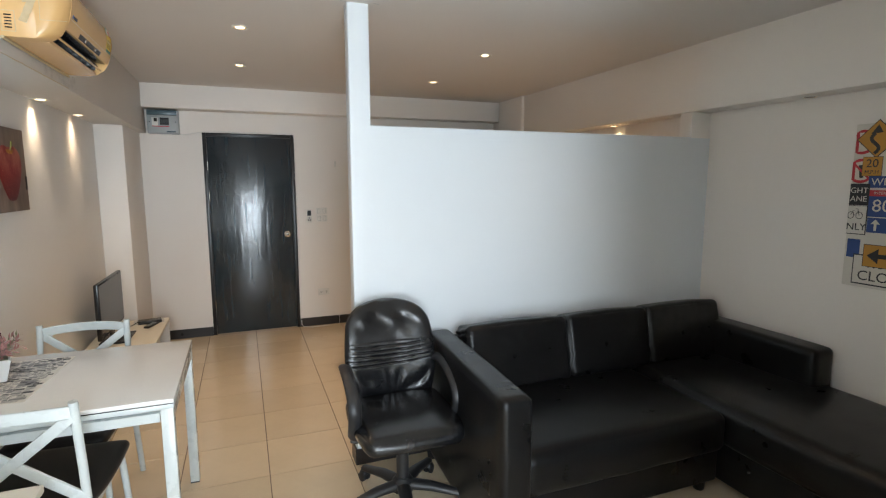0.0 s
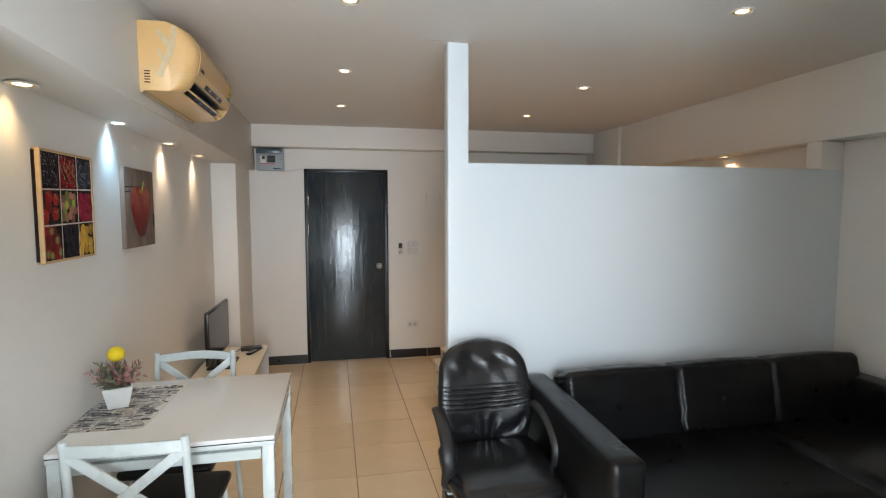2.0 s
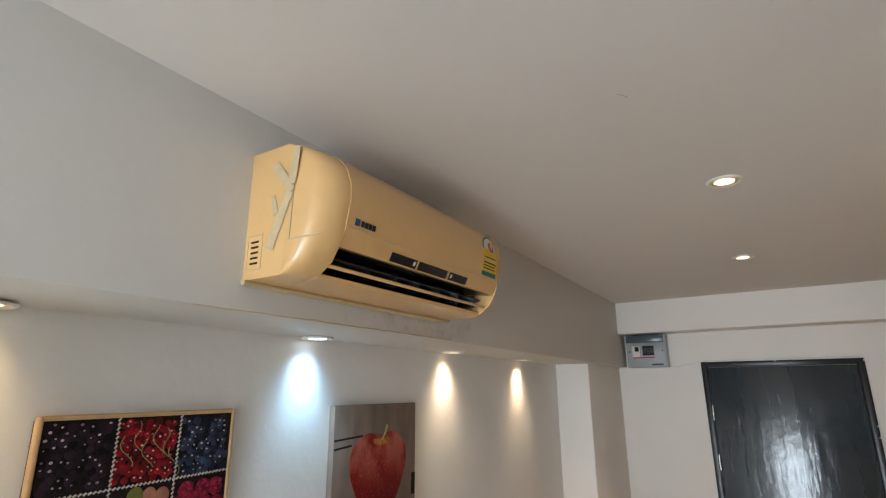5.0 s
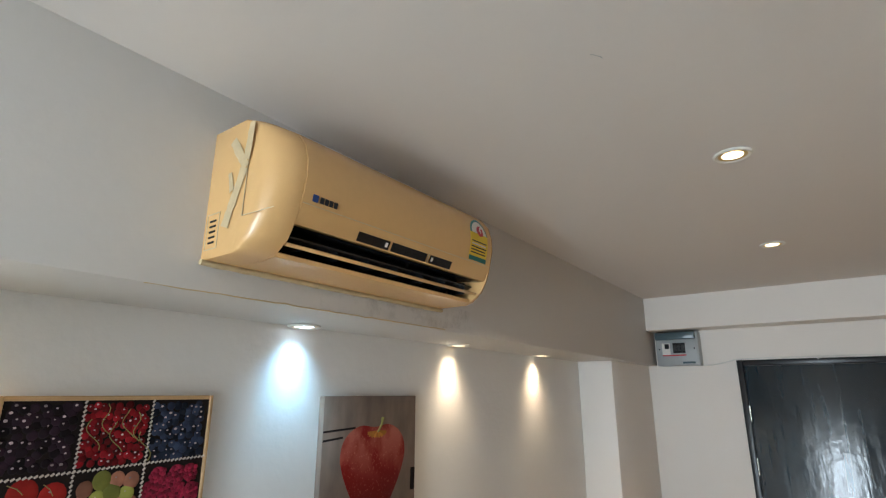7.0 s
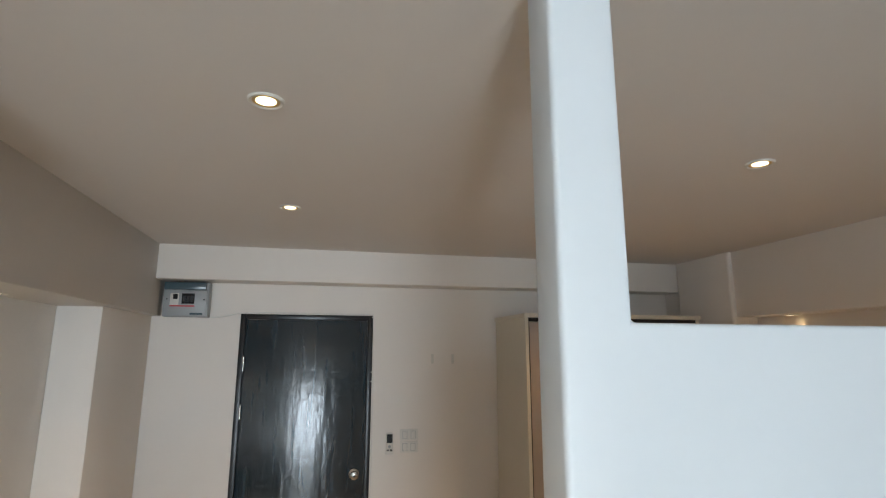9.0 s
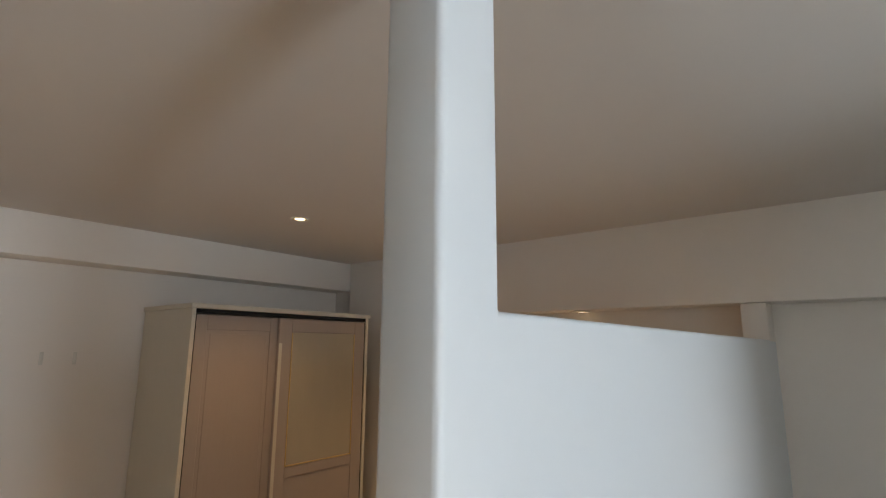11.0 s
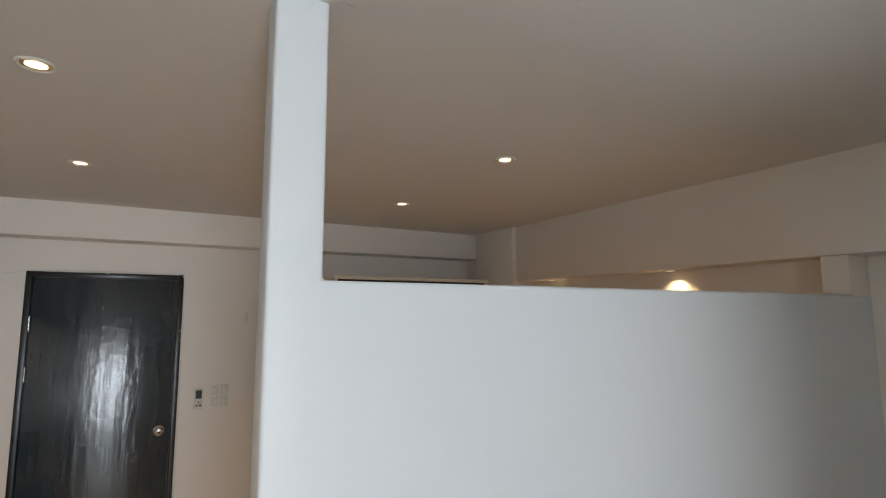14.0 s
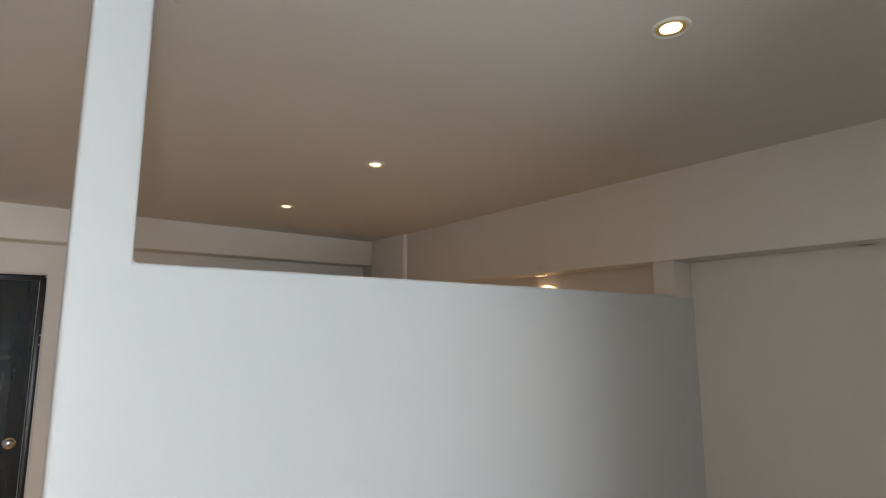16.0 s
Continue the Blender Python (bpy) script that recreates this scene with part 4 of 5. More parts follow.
    crack = [(0.001, -L - 0.10 + i * 0.026, -0.058 + 0.003 * noise.noise((i * 0.8, 5, 0))) for i in range(37)]
    part("plaster_crack", tube(bmesh.new(), crack, 0.0016, 5), TAPE, a, "ragged plaster edge below the unit", 60)
    # ragged sealant under the unit
    seal = [(0.012 + 0.004 * noise.noise((i * 0.9, 0, 0)), -L - 0.006 + i * (2 * L + 0.01) / 40, -0.004) for i in range(41)]
    part("sealant", tube(bmesh.new(), seal, [0.006 + 0.004 * abs(noise.noise((i * 0.7, 3, 0))) for i in range(41)], 7), TAPE, a, "grubby sealant bead", 60)


air_conditioner()

# ---- pictures ----


def dome(bm, y, z, r, x, depth, n=9, rings=3, sq=1.0):
    """A shallow bulge on a picture's face."""
    last = None
    for k in range(rings):
        a = math.pi / 2 * k / rings
        rr, h = r * math.cos(a), depth * math.sin(a)
        ring = [bm.verts.new((x + h, y + rr * math.cos(t), z + sq * rr * math.sin(t))) for t in [2 * math.pi * i / n for i in range(n)]]
        if last:
            for i in range(n):
                bm.faces.new((last[i], last[(i + 1) % n], ring[(i + 1) % n], ring[i]))
        last = ring
    tip = bm.verts.new((x + depth, y, z))
    for i in range(n):
        bm.faces.new((last[i], last[(i + 1) % n], tip))


def print_ink(name, base, spread, per_piece, scale=34):
    return material(name + "_print", base, 0.55, spread=spread, scale=scale, per_piece=per_piece, spec=0.2)


FRUIT = {
    "red_plum": print_ink("red_plum", (0.24, 0.012, 0.010), 0.75, 0.5, 22),
    "gold_plum": print_ink("gold_plum", (0.42, 0.17, 0.03), 0.7, 0.3, 26),
    "green_gooseberry": print_ink("green_gooseberry", (0.25, 0.27, 0.06), 0.5, 0.4),
    "pink_gooseberry": print_ink("pink_gooseberry", (0.30, 0.13, 0.085), 0.6, 0.4),
    "raspberry": print_ink("raspberry", (0.24, 0.012, 0.036), 0.5, 0.55),
    "strawberry": print_ink("strawberry", (0.20, 0.012, 0.012), 0.7, 0.35, 70),
    "blackberry": print_ink("blackberry", (0.011, 0.009, 0.014), 0.4, 0.8),
    "yellow_cherry": print_ink("yellow_cherry", (0.48, 0.27, 0.035), 0.6, 0.3, 26),
    "blackcurrant": print_ink("blackcurrant", (0.016, 0.008, 0.014), 0.5, 0.8),
    "redcurrant": print_ink("redcurrant", (0.20, 0.005, 0.010), 0.5, 0.65),
    "blueberry": print_ink("blueberry", (0.022, 0.032, 0.062), 0.6, 0.8)}
STALK = print_ink("green_stalk", (0.24, 0.22, 0.07), 0.4, 0.0, 60)
SHINE = print_ink("pale_gloss", (0.40, 0.33, 0.34), 0.4, 0.5, 80)
# per tray, bottom row first: kinds with weights, radius, length, bead size for berries made of beads, gloss share
TRAYS = (
    (((("strawberry", 1),), 0.026, 1.25, 0.0, 0.0), ((("blackberry", 1),), 0.022, 1.15, 0.0062, 0.25), ((("yellow_cherry", 1),), 0.021, 1.12, 0.0, 0.9)),
    (((("red_plum", 3), ("gold_plum", 1)), 0.027, 1.05, 0.0, 0.8), ((("green_gooseberry", 3), ("pink_gooseberry", 1)), 0.0175, 1.12, 0.0, 0.6), ((("raspberry", 1),), 0.0195, 1.10, 0.0058, 0.0)),
    (((("blackcurrant", 1),), 0.0098, 1.0, 0.0, 0.75), ((("redcurrant", 1),), 0.0080, 1.0, 0.0, 0.5), ((("blueberry", 1),), 0.0092, 1.0, 0.0, 0.55)))


def fruit_picture():
    y0, y1, z0, z1 = -0.518, -0.098, 1.420, 1.836
    p = thing("fruit_picture", pose(XL, (y0 + y1) / 2, (z0 + z1) / 2), "square canvas print of nine berry trays in pale wood frame", "picture")
    w, h = (y1 - y0) / 2, (z1 - z0) / 2
    part("canvas", solid(0.0, 0.020, -w + 0.009, w - 0.008, -h + 0.008, h - 0.008), PRINTDARK, p, "dark printed canvas")
    part("frame_bar", solid(0.013, 0.030, -w + 0.004, -w + 0.0145, -h, h, 0.004, 3), BEECH, p, "rounded pale wooden frame bar", 50)
    for ya, yb, za, zb in ((w - 0.008, w, -h, h), (-w + 0.014, w - 0.008, -h, -h + 0.009), (-w + 0.014, w - 0.008, h - 0.009, h)):
        part("frame_bar", solid(0.0, 0.025, ya, yb, za, zb, 0.0015, 1), BEECH, p, "pale wooden frame bar")
    rnd = random.Random(3)
    iw, ih = 2 * w - 0.022, 2 * h - 0.018
    heap = {k: bmesh.new() for k in FRUIT}
    shine, stalks = bmesh.new(), bmesh.new()
    for r in range(3):
        for c in range(3):
            kinds, rad, long, bead, gloss = TRAYS[r][c]
            pool = [k for k, n in kinds for _ in range(n)]
            ya, za = -w + 0.014 + iw * c / 3 + 0.003, -h + 0.009 + ih * r / 3 + 0.003
            tw, th = iw / 3 - 0.006, ih / 3 - 0.006
            done = []
            for _ in range(900):
                y, z = ya + rad * 0.75 + rnd.random() * (tw - 1.5 * rad), za + rad * 0.75 + rnd.random() * (th - 1.5 * rad)
                if any((y - q[0]) ** 2 + (z - q[1]) ** 2 < ((1.40 if rad > 0.012 else 1.18) * rad) ** 2 for q in done):
                    continue
                done.append((y, z))
                kind, rr = rnd.choice(pool), rad * rnd.uniform(0.86, 1.08)
                lift = 0.0203 + rnd.random() * 0.0012
                dome(heap[kind], y, z, rr, lift, 0.0022, 14, 4, long)
                if bead:
                    for k in range(19):
                        an, d = k * 2.4, rr * 0.92 * math.sqrt(k / 19)
                        dome(heap[kind], y + d * math.cos(an), z + long * d * math.sin(an), bead, lift + 0.0016, 0.0022, 7, 2)
                if rnd.random() < gloss:
                    g = rr * (rnd.uniform(0.10, 0.20) if rad > 0.012 else rnd.uniform(0.18, 0.36))
                    dome(shine, y - rr * 0.25, z + rr * 0.35, g, lift + 0.0021, 0.0004, 8, 2, 0.8)
                if kinds[0][0] in ("yellow_cherry", "red_plum") and rnd.random() < 0.45:
                    an = rnd.uniform(0.6, 2.6)
                    tube(stalks, [(lift + 0.0028, y, z), (lift + 0.0032, y + 0.5 * rr * math.cos(an), z + 0.7 * rr * math.sin(an)), (lift + 0.003, y + 1.3 * rr * math.cos(an), z + 1.2 * rr * math.sin(an))], 0.0009, 5)
            if kinds[0][0] == "redcurrant":
                for k in range(6):
                    y, z = ya + 0.012 + 0.021 * k, za + rnd.uniform(0.06, 0.125)
                    ph = rnd.uniform(0, 6)
                    tube(stalks, [(0.0245, y + 0.010 * math.sin(q * 0.7 + ph) + 0.002 * q, z - q * 0.0075) for q in range(9)], 0.0010, 5)
            if kinds[0][0] == "strawberry":
                for y, z in ((0.052, 0.105), (0.088, 0.070), (0.020, 0.022), (0.048, 0.014), (0.108, 0.025)):
                    for q in range(7):
                        an = q * 0.9 + y * 40
                        bar(stalks, (0.0250, ya + y, za + z), (0.0252, ya + y + 0.015 * math.cos(an), za + z + 0.015 * math.sin(an)), 0.006, 0.001, (1, 0, 0), 0.0003)
    for kind, bm in heap.items():
        tagged(part("fruit_print", bm, FRUIT[kind], p, kind.replace("_", " ") + " print", 60), kind="stuff")
    tagged(part("gloss_print", shine, SHINE, p), kind="stuff")
    tagged(part("stalk_print", stalks, STALK, p), kind="stuff")
    twine = bmesh.new()
    for k in (1, 2):
        for i in range(46):
            f = i / 45
            y = -w + 0.017 + (iw - 0.006) * f
            zz = -h + 0.009 + ih * k / 3 + 0.010 * (f - 0.5)
            bar(twine, (0.0248, y - 0.003, zz - 0.002), (0.0248, y + 0.003, zz + 0.002), 0.004, 0.0012, (1, 0, 0), 0.0003)
            z = -h + 0.012 + (ih - 0.006) * f
            yy = -w + 0.014 + iw * k / 3 + 0.004 * (f - 0.5)
            bar(twine, (0.0246, yy - 0.002, z - 0.003), (0.0246, yy + 0.002, z + 0.003), 0.004, 0.0012, (1, 0, 0), 0.0003)
    tagged(part("twine_print", twine, TWINE, p), kind="stuff")


def apple_skin():
    """Printed apple: deep red, paler speckled shoulders, darker foot."""
    mat = material("apple_print", (0.30, 0.018, 0.014), 0.5, spec=0.2)
    n, l = mat.node_tree.nodes, mat.node_tree.links
    co, sep = n.new("ShaderNodeTexCoord"), n.new("ShaderNodeSeparateXYZ")
    l.new(co.outputs["Object"], sep.inputs[0])
    streak, speck, mp = n.new("ShaderNodeTexNoise"), n.new("ShaderNodeTexNoise"), n.new("ShaderNodeMapping")
    mp.inputs["Scale"].default_value = (1, 1.4, 1)
    l.new(co.outputs["Object"], mp.inputs[0])
    l.new(mp.outputs[0], streak.inputs[0])
    l.new(co.outputs["Object"], speck.inputs[0])
    streak.inputs["Scale"].default_value, speck.inputs["Scale"].default_value = 9, 130
    streak.inputs["Detail"].default_value = 6
    up = n.new("ShaderNodeMapRange")
    up.inputs[1].default_value, up.inputs[2].default_value = -0.06, 0.10
    l.new(sep.outputs["Z"], up.inputs[0])
    st = n.new("ShaderNodeMapRange")
    st.inputs[1].default_value, st.inputs[2].default_value = 0.44, 0.62
    l.new(streak.outputs[0], st.inputs[0])
    mul = n.new("ShaderNodeMath")
    mul.operation = "MULTIPLY"
    l.new(up.outputs[0], mul.inputs[0])
    l.new(st.outputs[0], mul.inputs[1])
    sp = n.new("ShaderNodeMapRange")
    sp.inputs[1].default_value, sp.inputs[2].default_value, sp.inputs[4].default_value = 0.60, 0.70, 0.45
    l.new(speck.outputs[0], sp.inputs[0])
    add = n.new("ShaderNodeMath")
    add.operation, add.use_clamp = "ADD", True
    l.new(mul.outputs[0], add.inputs[0])
    l.new(sp.outputs[0], add.inputs[1])
    low = n.new("ShaderNodeMapRange")
    low.inputs[1].default_value, low.inputs[2].default_value = -0.17, 0.02
    l.new(sep.outputs["Z"], low.inputs[0])
    deep, top = n.new("ShaderNodeMix"), n.new("ShaderNodeMix")
    deep.data_type = top.data_type = "RGBA"
    deep.inputs[6].default_value, deep.inputs[7].default_value = (0.085, 0.005, 0.005, 1), (0.24, 0.012, 0.010, 1)
    l.new(low.outputs[0], deep.inputs[0])
    l.new(add.outputs[0], top.inputs[0])
    l.new(deep.outputs[2], top.inputs[6])
    top.inputs[7].default_value = (0.45, 0.13, 0.09, 1)
    l.new(top.outputs[2], n["Principled BSDF"].inputs["Base Color"])
    return mat


def apple_picture():
    y0, y1, z0, z1 = 0.252, 0.672, 1.420, 1.832
    p = thing("apple_picture", pose(XL, (y0 + y1) / 2, (z0 + z1) / 2), "square canvas print of one red apple on weathered boards", "picture")
    w, h = (y1 - y0) / 2, (z1 - z0) / 2
    part("canvas", solid(0.0, 0.022, -w, w, -h, h, 0.002), OLDWOOD, p, "brown-grey printed canvas", 40)
    bm = bmesh.new()
    # outline of the fruit: full shoulders with a dip at the stalk, narrow foot
    rim = []
    for k in range(72):
        a = 2 * math.pi * k / 72
        y, z = math.cos(a), math.sin(a)
        if z >= 0:
            rim.append((0.146 * math.copysign(abs(y) ** 0.82, y), 0.098 * z ** 0.80 - 0.012 * math.exp(-(y / 0.22) ** 2)))
        else:
            rim.append((0.146 * math.copysign(abs(y) ** 0.50, y) * (1 - 0.44 * abs(z) ** 1.5), -0.176 * abs(z) ** 1.1))
    cz = -0.02
    rings = []
    for k in range(6):
        a = math.pi / 2 * k / 6
        s, hh = math.cos(a), 0.0035 * math.sin(a)
        rings.append([bm.verts.new((0.0222 + hh, 0.008 + y * s, 0.024 + cz + (z - cz) * s)) for y, z in rim])
    for p0, p1 in zip(rings, rings[1:]):
        for i in range(len(rim)):
            bm.faces.new((p0[i], p0[(i + 1) % len(rim)], p1[(i + 1) % len(rim)], p1[i]))
    bm.faces.new(rings[-1])
    part("apple_print", bm, apple_skin(), p, "speckled red apple print", 60)
    d = bmesh.new()
    for k in range(9):
        an = math.pi * (1.12 + 0.76 * k / 8)
        bar(d, (0.0256, 0.014, 0.094), (0.0258, 0.014 + 0.046 * math.cos(an), 0.100 + 0.022 * math.sin(an)), 0.010, 0.0008, (1, 0, 0), 0.0003)
    part("dimple_print", d, FRUIT["gold_plum"], p, "yellowish stalk hollow")
    part("stalk_print", tube(bmesh.new(), [(0.0268, 0.016, 0.094), (0.0268, 0.032, 0.116), (0.0268, 0.038, 0.138)], [0.003, 0.0035, 0.0048], 6), STALK, p)
    for z, l in ((0.105, 0.13), (0.080, 0.08)):
        part("crack_print", bar(bmesh.new(), (0.0226, -w + 0.002, z), (0.0226, -w + l, z + 0.006), 0.006, 0.0006, (1, 0, 0), 0.0002), PRINTDARK, p)
    part("knot_print", bar(bmesh.new(), (0.0226, w - 0.014, -0.10), (0.0226, w - 0.012, -0.03), 0.022, 0.0006, (1, 0, 0), 0.0002), PRINTDARK, p)


def sign_picture():
    W, Hh = 0.62, 0.83
    m = pose(XR - 0.0305, -0.930, 1.85) @ Matrix(((0, 0, -1, 0), (-1, 0, 0, 0), (0, 1, 0, 0), (0, 0, 0, 1)))
    p = thing("road_sign_picture", m, "canvas print crowded with road signs on the wall", "picture")
    part("canvas", solid(0, W, -Hh, 0, -0.030, 0.0, 0.002), PAPER, p, "beige printed canvas")

    def plate(x0, x1, y0, y1, mat, z=0.0006, rot=0, name="sign_print", bevel=0.0):
        bm = solid(-(x1 - x0) / 2, (x1 - x0) / 2, -(y1 - y0) / 2, (y1 - y0) / 2, 0, 0.0006)
        ob = part(name, bm, mat, p)
        ob.matrix_basis = pose((x0 + x1) / 2, -(y0 + y1) / 2, z, 0, 0, rot)

    def ring(x, y, r, mat, z):
        pts = [(x + r * math.cos(t), -y + r * math.sin(t), z) for t in [2 * math.pi * k / 28 for k in range(29)] if x + r * math.cos(t) > 0.002]
        part("ring_print", tube(bmesh.new(), pts, 0.007, 6, 0.12), mat, p)
        part("ring_print", bar(bmesh.new(), (max(0.004, x - 0.7 * r), -y + 0.7 * r, z), (x + 0.7 * r, -y - 0.7 * r, z), 0.010, 0.0008, (0, 0, 1), 0.0002), mat, p)

    ring(0.035, 0.09, 0.055, RED, 0.0012)
    ring(0.040, 0.235, 0.055, RED, 0.0012)
    part("figure_print", bar(bmesh.new(), (0.036, -0.205, 0.0008), (0.044, -0.270, 0.0008), 0.018, 0.0006, (0, 0, 1), 0.0002), INK, p)
    plate(0.035, 0.170, 0.010, 0.145, INK, 0.0018, 45)
    plate(0.039, 0.166, 0.014, 0.141, ORANGE, 0.0026, 45)
    pts = [(0.092 + 0.018 * math.sin(k * 0.62), -0.150 + 0.010 * k, 0.0036) for k in range(11)]
    part("arrow_print", tube(bmesh.new(), pts, 0.0085, 6, 0.1), INK, p)
    tri = bmesh.new()
    tri.faces.new([tri.verts.new(v) for v in ((0.070, -0.052, 0.0040), (0.125, -0.048, 0.0040), (0.102, -0.008, 0.0040))])
    part("arrow_print", tri, INK, p)
    plate(0.045, 0.135, 0.165, 0.262, INK, 0.0030)
    plate(0.047, 0.133, 0.167, 0.260, ORANGE, 0.0038)
    letters("20", 0.058, pose(0.090, -0.200, 0.0048), INK, p)
    letters("M.P.H", 0.026, pose(0.090, -0.242, 0.0048), INK, p)
    plate(0.080, 0.26, 0.262, 0.320, BLUEP, 0.0020)
    letters("WEST", 0.052, pose(0.160, -0.292, 0.0028), PAPER, p)
    plate(0.088, 0.24, 0.332, 0.362, RED, 0.0024)
    letters("INTERSTATE", 0.020, pose(0.165, -0.347, 0.0034), PAPER, p)
    plate(0.085, 0.245, 0.362, 0.465, BLUEP, 0.0020)
    letters("80", 0.088, pose(0.150, -0.412, 0.0028), PAPER, p)
    plate(0.000, 0.090, 0.300, 0.410, INK, 0.0030)
    letters("GHT", 0.040, pose(0.043, -0.335, 0.0040), PAPER, p)
    letters("ANE", 0.040, pose(0.043, -0.378, 0.0040), PAPER, p)
    plate(0.000, 0.090, 0.412, 0.560, INK, 0.0028)
    plate(0.000, 0.086, 0.414, 0.556, PAPER, 0.0036)
    for x in (0.014, 0.054):
        pts = [(x + 0.015 * math.cos(t), -0.462 + 0.017 * math.sin(t), 0.0046) for t in [2 * math.pi * k / 20 for k in range(21)]]
        pts = [q for q in pts if q[0] > 0.001]
        part("bicycle_print", tube(bmesh.new(), pts, 0.0016, 5, 0.4), INK, p)
    part("bicycle_print", tube(bmesh.new(), [(0.014, -0.462, 0.0046), (0.022, -0.440, 0.0046), (0.048, -0.438, 0.0046), (0.032, -0.462, 0.0046), (0.022, -0.440, 0.0046)], 0.0014, 5, 0.4), INK, p)
    part("bicycle_print", tube(bmesh.new(), [(0.054, -0.462, 0.0046), (0.046, -0.430, 0.0046), (0.036, -0.428, 0.0046)], 0.0014, 5, 0.4), INK, p)
    letters("NLY", 0.050, pose(0.044, -0.522, 0.0046), INK, p)
    plate(0.092, 0.24, 0.470, 0.545, BLUEP, 0.0020)
    part("arrow_print", bar(bmesh.new(), (0.130, -0.535, 0.003), (0.130, -0.495, 0.003), 0.012, 0.0006, (0, 0, 1), 0.0002), PAPER, p)
    tri = bmesh.new()
    tri.faces.new([tri.verts.new(v) for v in ((0.108, -0.502, 0.0034), (0.152, -0.502, 0.0034), (0.130, -0.478, 0.0034))])
    part("arrow_print", tri, PAPER, p)
    plate(0.010, 0.070, 0.585, 0.680, BLUEP, 0.0012)
    plate(0.045, 0.44, 0.660, 0.835 - 0.02, INK, 0.0022)
    plate(0.050, 0.43, 0.666, 0.808, PAPER, 0.0030)
    letters("ROAD", 0.062, pose(0.200, -0.705, 0.0040), INK, p)
    letters("CLOSED", 0.072, pose(0.205, -0.770, 0.0040), INK, p)
    plate(0.090, 0.27, 0.605, 0.720, INK, 0.0048)
    plate(0.093, 0.267, 0.608, 0.717, ORANGE, 0.0056)
    part("arrow_print", bar(bmesh.new(), (0.14, -0.662, 0.0066), (0.25, -0.662, 0.0066), 0.022, 0.0006, (0, 0, 1), 0.0002), INK, p)
    tri = bmesh.new()
    tri.faces.new([tri.verts.new(v) for v in ((0.108, -0.662, 0.0070), (0.160, -0.700, 0.0070), (0.160, -0.624, 0.0070))])
    part("arrow_print", tri, INK, p)
    for x0, x1, y0, y1 in ((0.28, 0.60, 0.02, 0.24), (0.30, 0.60, 0.26, 0.56), (0.46, 0.61, 0.60, 0.80)):
        plate(x0, x1, y0, y1, ORANGE if y0 < 0.1 else BLUEP if y0 < 0.4 else INK, 0.0016)


fruit_picture()
apple_picture()
sign_picture()

# ---- fittings on the door wall ----


def breaker_box():
    b = thing("breaker_box", pose(-1.303, 2.868, 2.012), "grey plastic circuit breaker box with raised tinted flap", "breaker box")
    part("body", solid(-0.132, 0.132, 0.0, YD - 2.868, 0.0, 0.218, 0.006), GREYBOX, b, smooth=40)
    part("cover", solid(-0.124, 0.124, -0.010, 0.0, 0.006, 0.165, 0.003), GREYBOX, b, smooth=40)
    part("flap", solid(-0.126, 0.118, -0.030, -0.002, 0.168, 0.214, 0.004), TINT, b, "raised dark tinted flap", 40)
    part("breaker_window", solid(-0.022, 0.052, -0.0125, -0.0101, 0.080, 0.145), DARK, b)
    for i in range(3):
        part("breaker", solid(-0.016 + i * 0.022, 0.002 + i * 0.022, -0.018, -0.0126, 0.092, 0.130, 0.001, 1), PLASTIC, b)
    part("label_plate", solid(-0.090, -0.040, -0.0115, -0.0101, 0.068, 0.145), WHITEPL, b)
    part("main_switch", solid(-0.072, -0.046, -0.018, -0.0116, 0.108, 0.140, 0.001, 1), DARK, b)
    part("red_strip", solid(-0.090, 0.055, -0.0118, -0.0102, 0.062, 0.070), RED, b)
    part("nameplate", solid(0.030, 0.105, -0.0108, -0.0099, 0.012, 0.024), TINT, b)
    for x in (-0.108, 0.108):
        part("screw", lathe(bmesh.new(), [(0.004, 0.0), (0.004, 0.0016)], 10, (x, -0.0116, 0.108), "y"), DARK, b)
    pts = [(-1.172, YD - 0.004, 2.016), (-1.12, YD - 0.004, 2.014), (-1.06, YD - 0.004, 2.026), (DX0 - 0.002, YD - 0.004, 2.045), (DX0 + 0.2, YD - 0.004, 2.050), (DX1, YD - 0.004, 2.050), (DX1 + 0.008, YD - 0.004, 1.6), (DX1 + 0.010, YD - 0.004, 0.10), (DX1 + 0.010, YD - 0.020, 0.03), (DX1 + 0.03, YD - 0.035, 0.0045), (DX1 + 0.12, YD - 0.075, 0.0045), (DX1 + 0.30, YD - 0.06, 0.0045)]
    tagged(part("wall_cable", tube(bmesh.new(), pts, 0.0035, 6), WHITEPL, None, "thin white cable round the door frame onto the floor", 50), category="cable")


def hairlines():
    rnd = random.Random(21)
    for x, y, ln, an in ((-0.13, -0.02, 0.10, 3.0), (0.02, -0.02, 0.03, 0.4), (-0.82, -0.55, 0.05, 0.2), (-0.55, -0.98, 0.06, 0.1), (-0.75, 0.02, 0.03, 1.0)):
        pts = []
        for k in range(9):
            pts.append((x, y, ZC - 0.0004))
            a = an + rnd.uniform(-0.5, 0.5)
            x, y = x + ln / 8 * math.cos(a), y + ln / 8 * math.sin(a)
        structure("trim_crack", tube(bmesh.new(), pts, 0.0007, 4), GREYBOX, "hairline crack in the ceiling plaster")


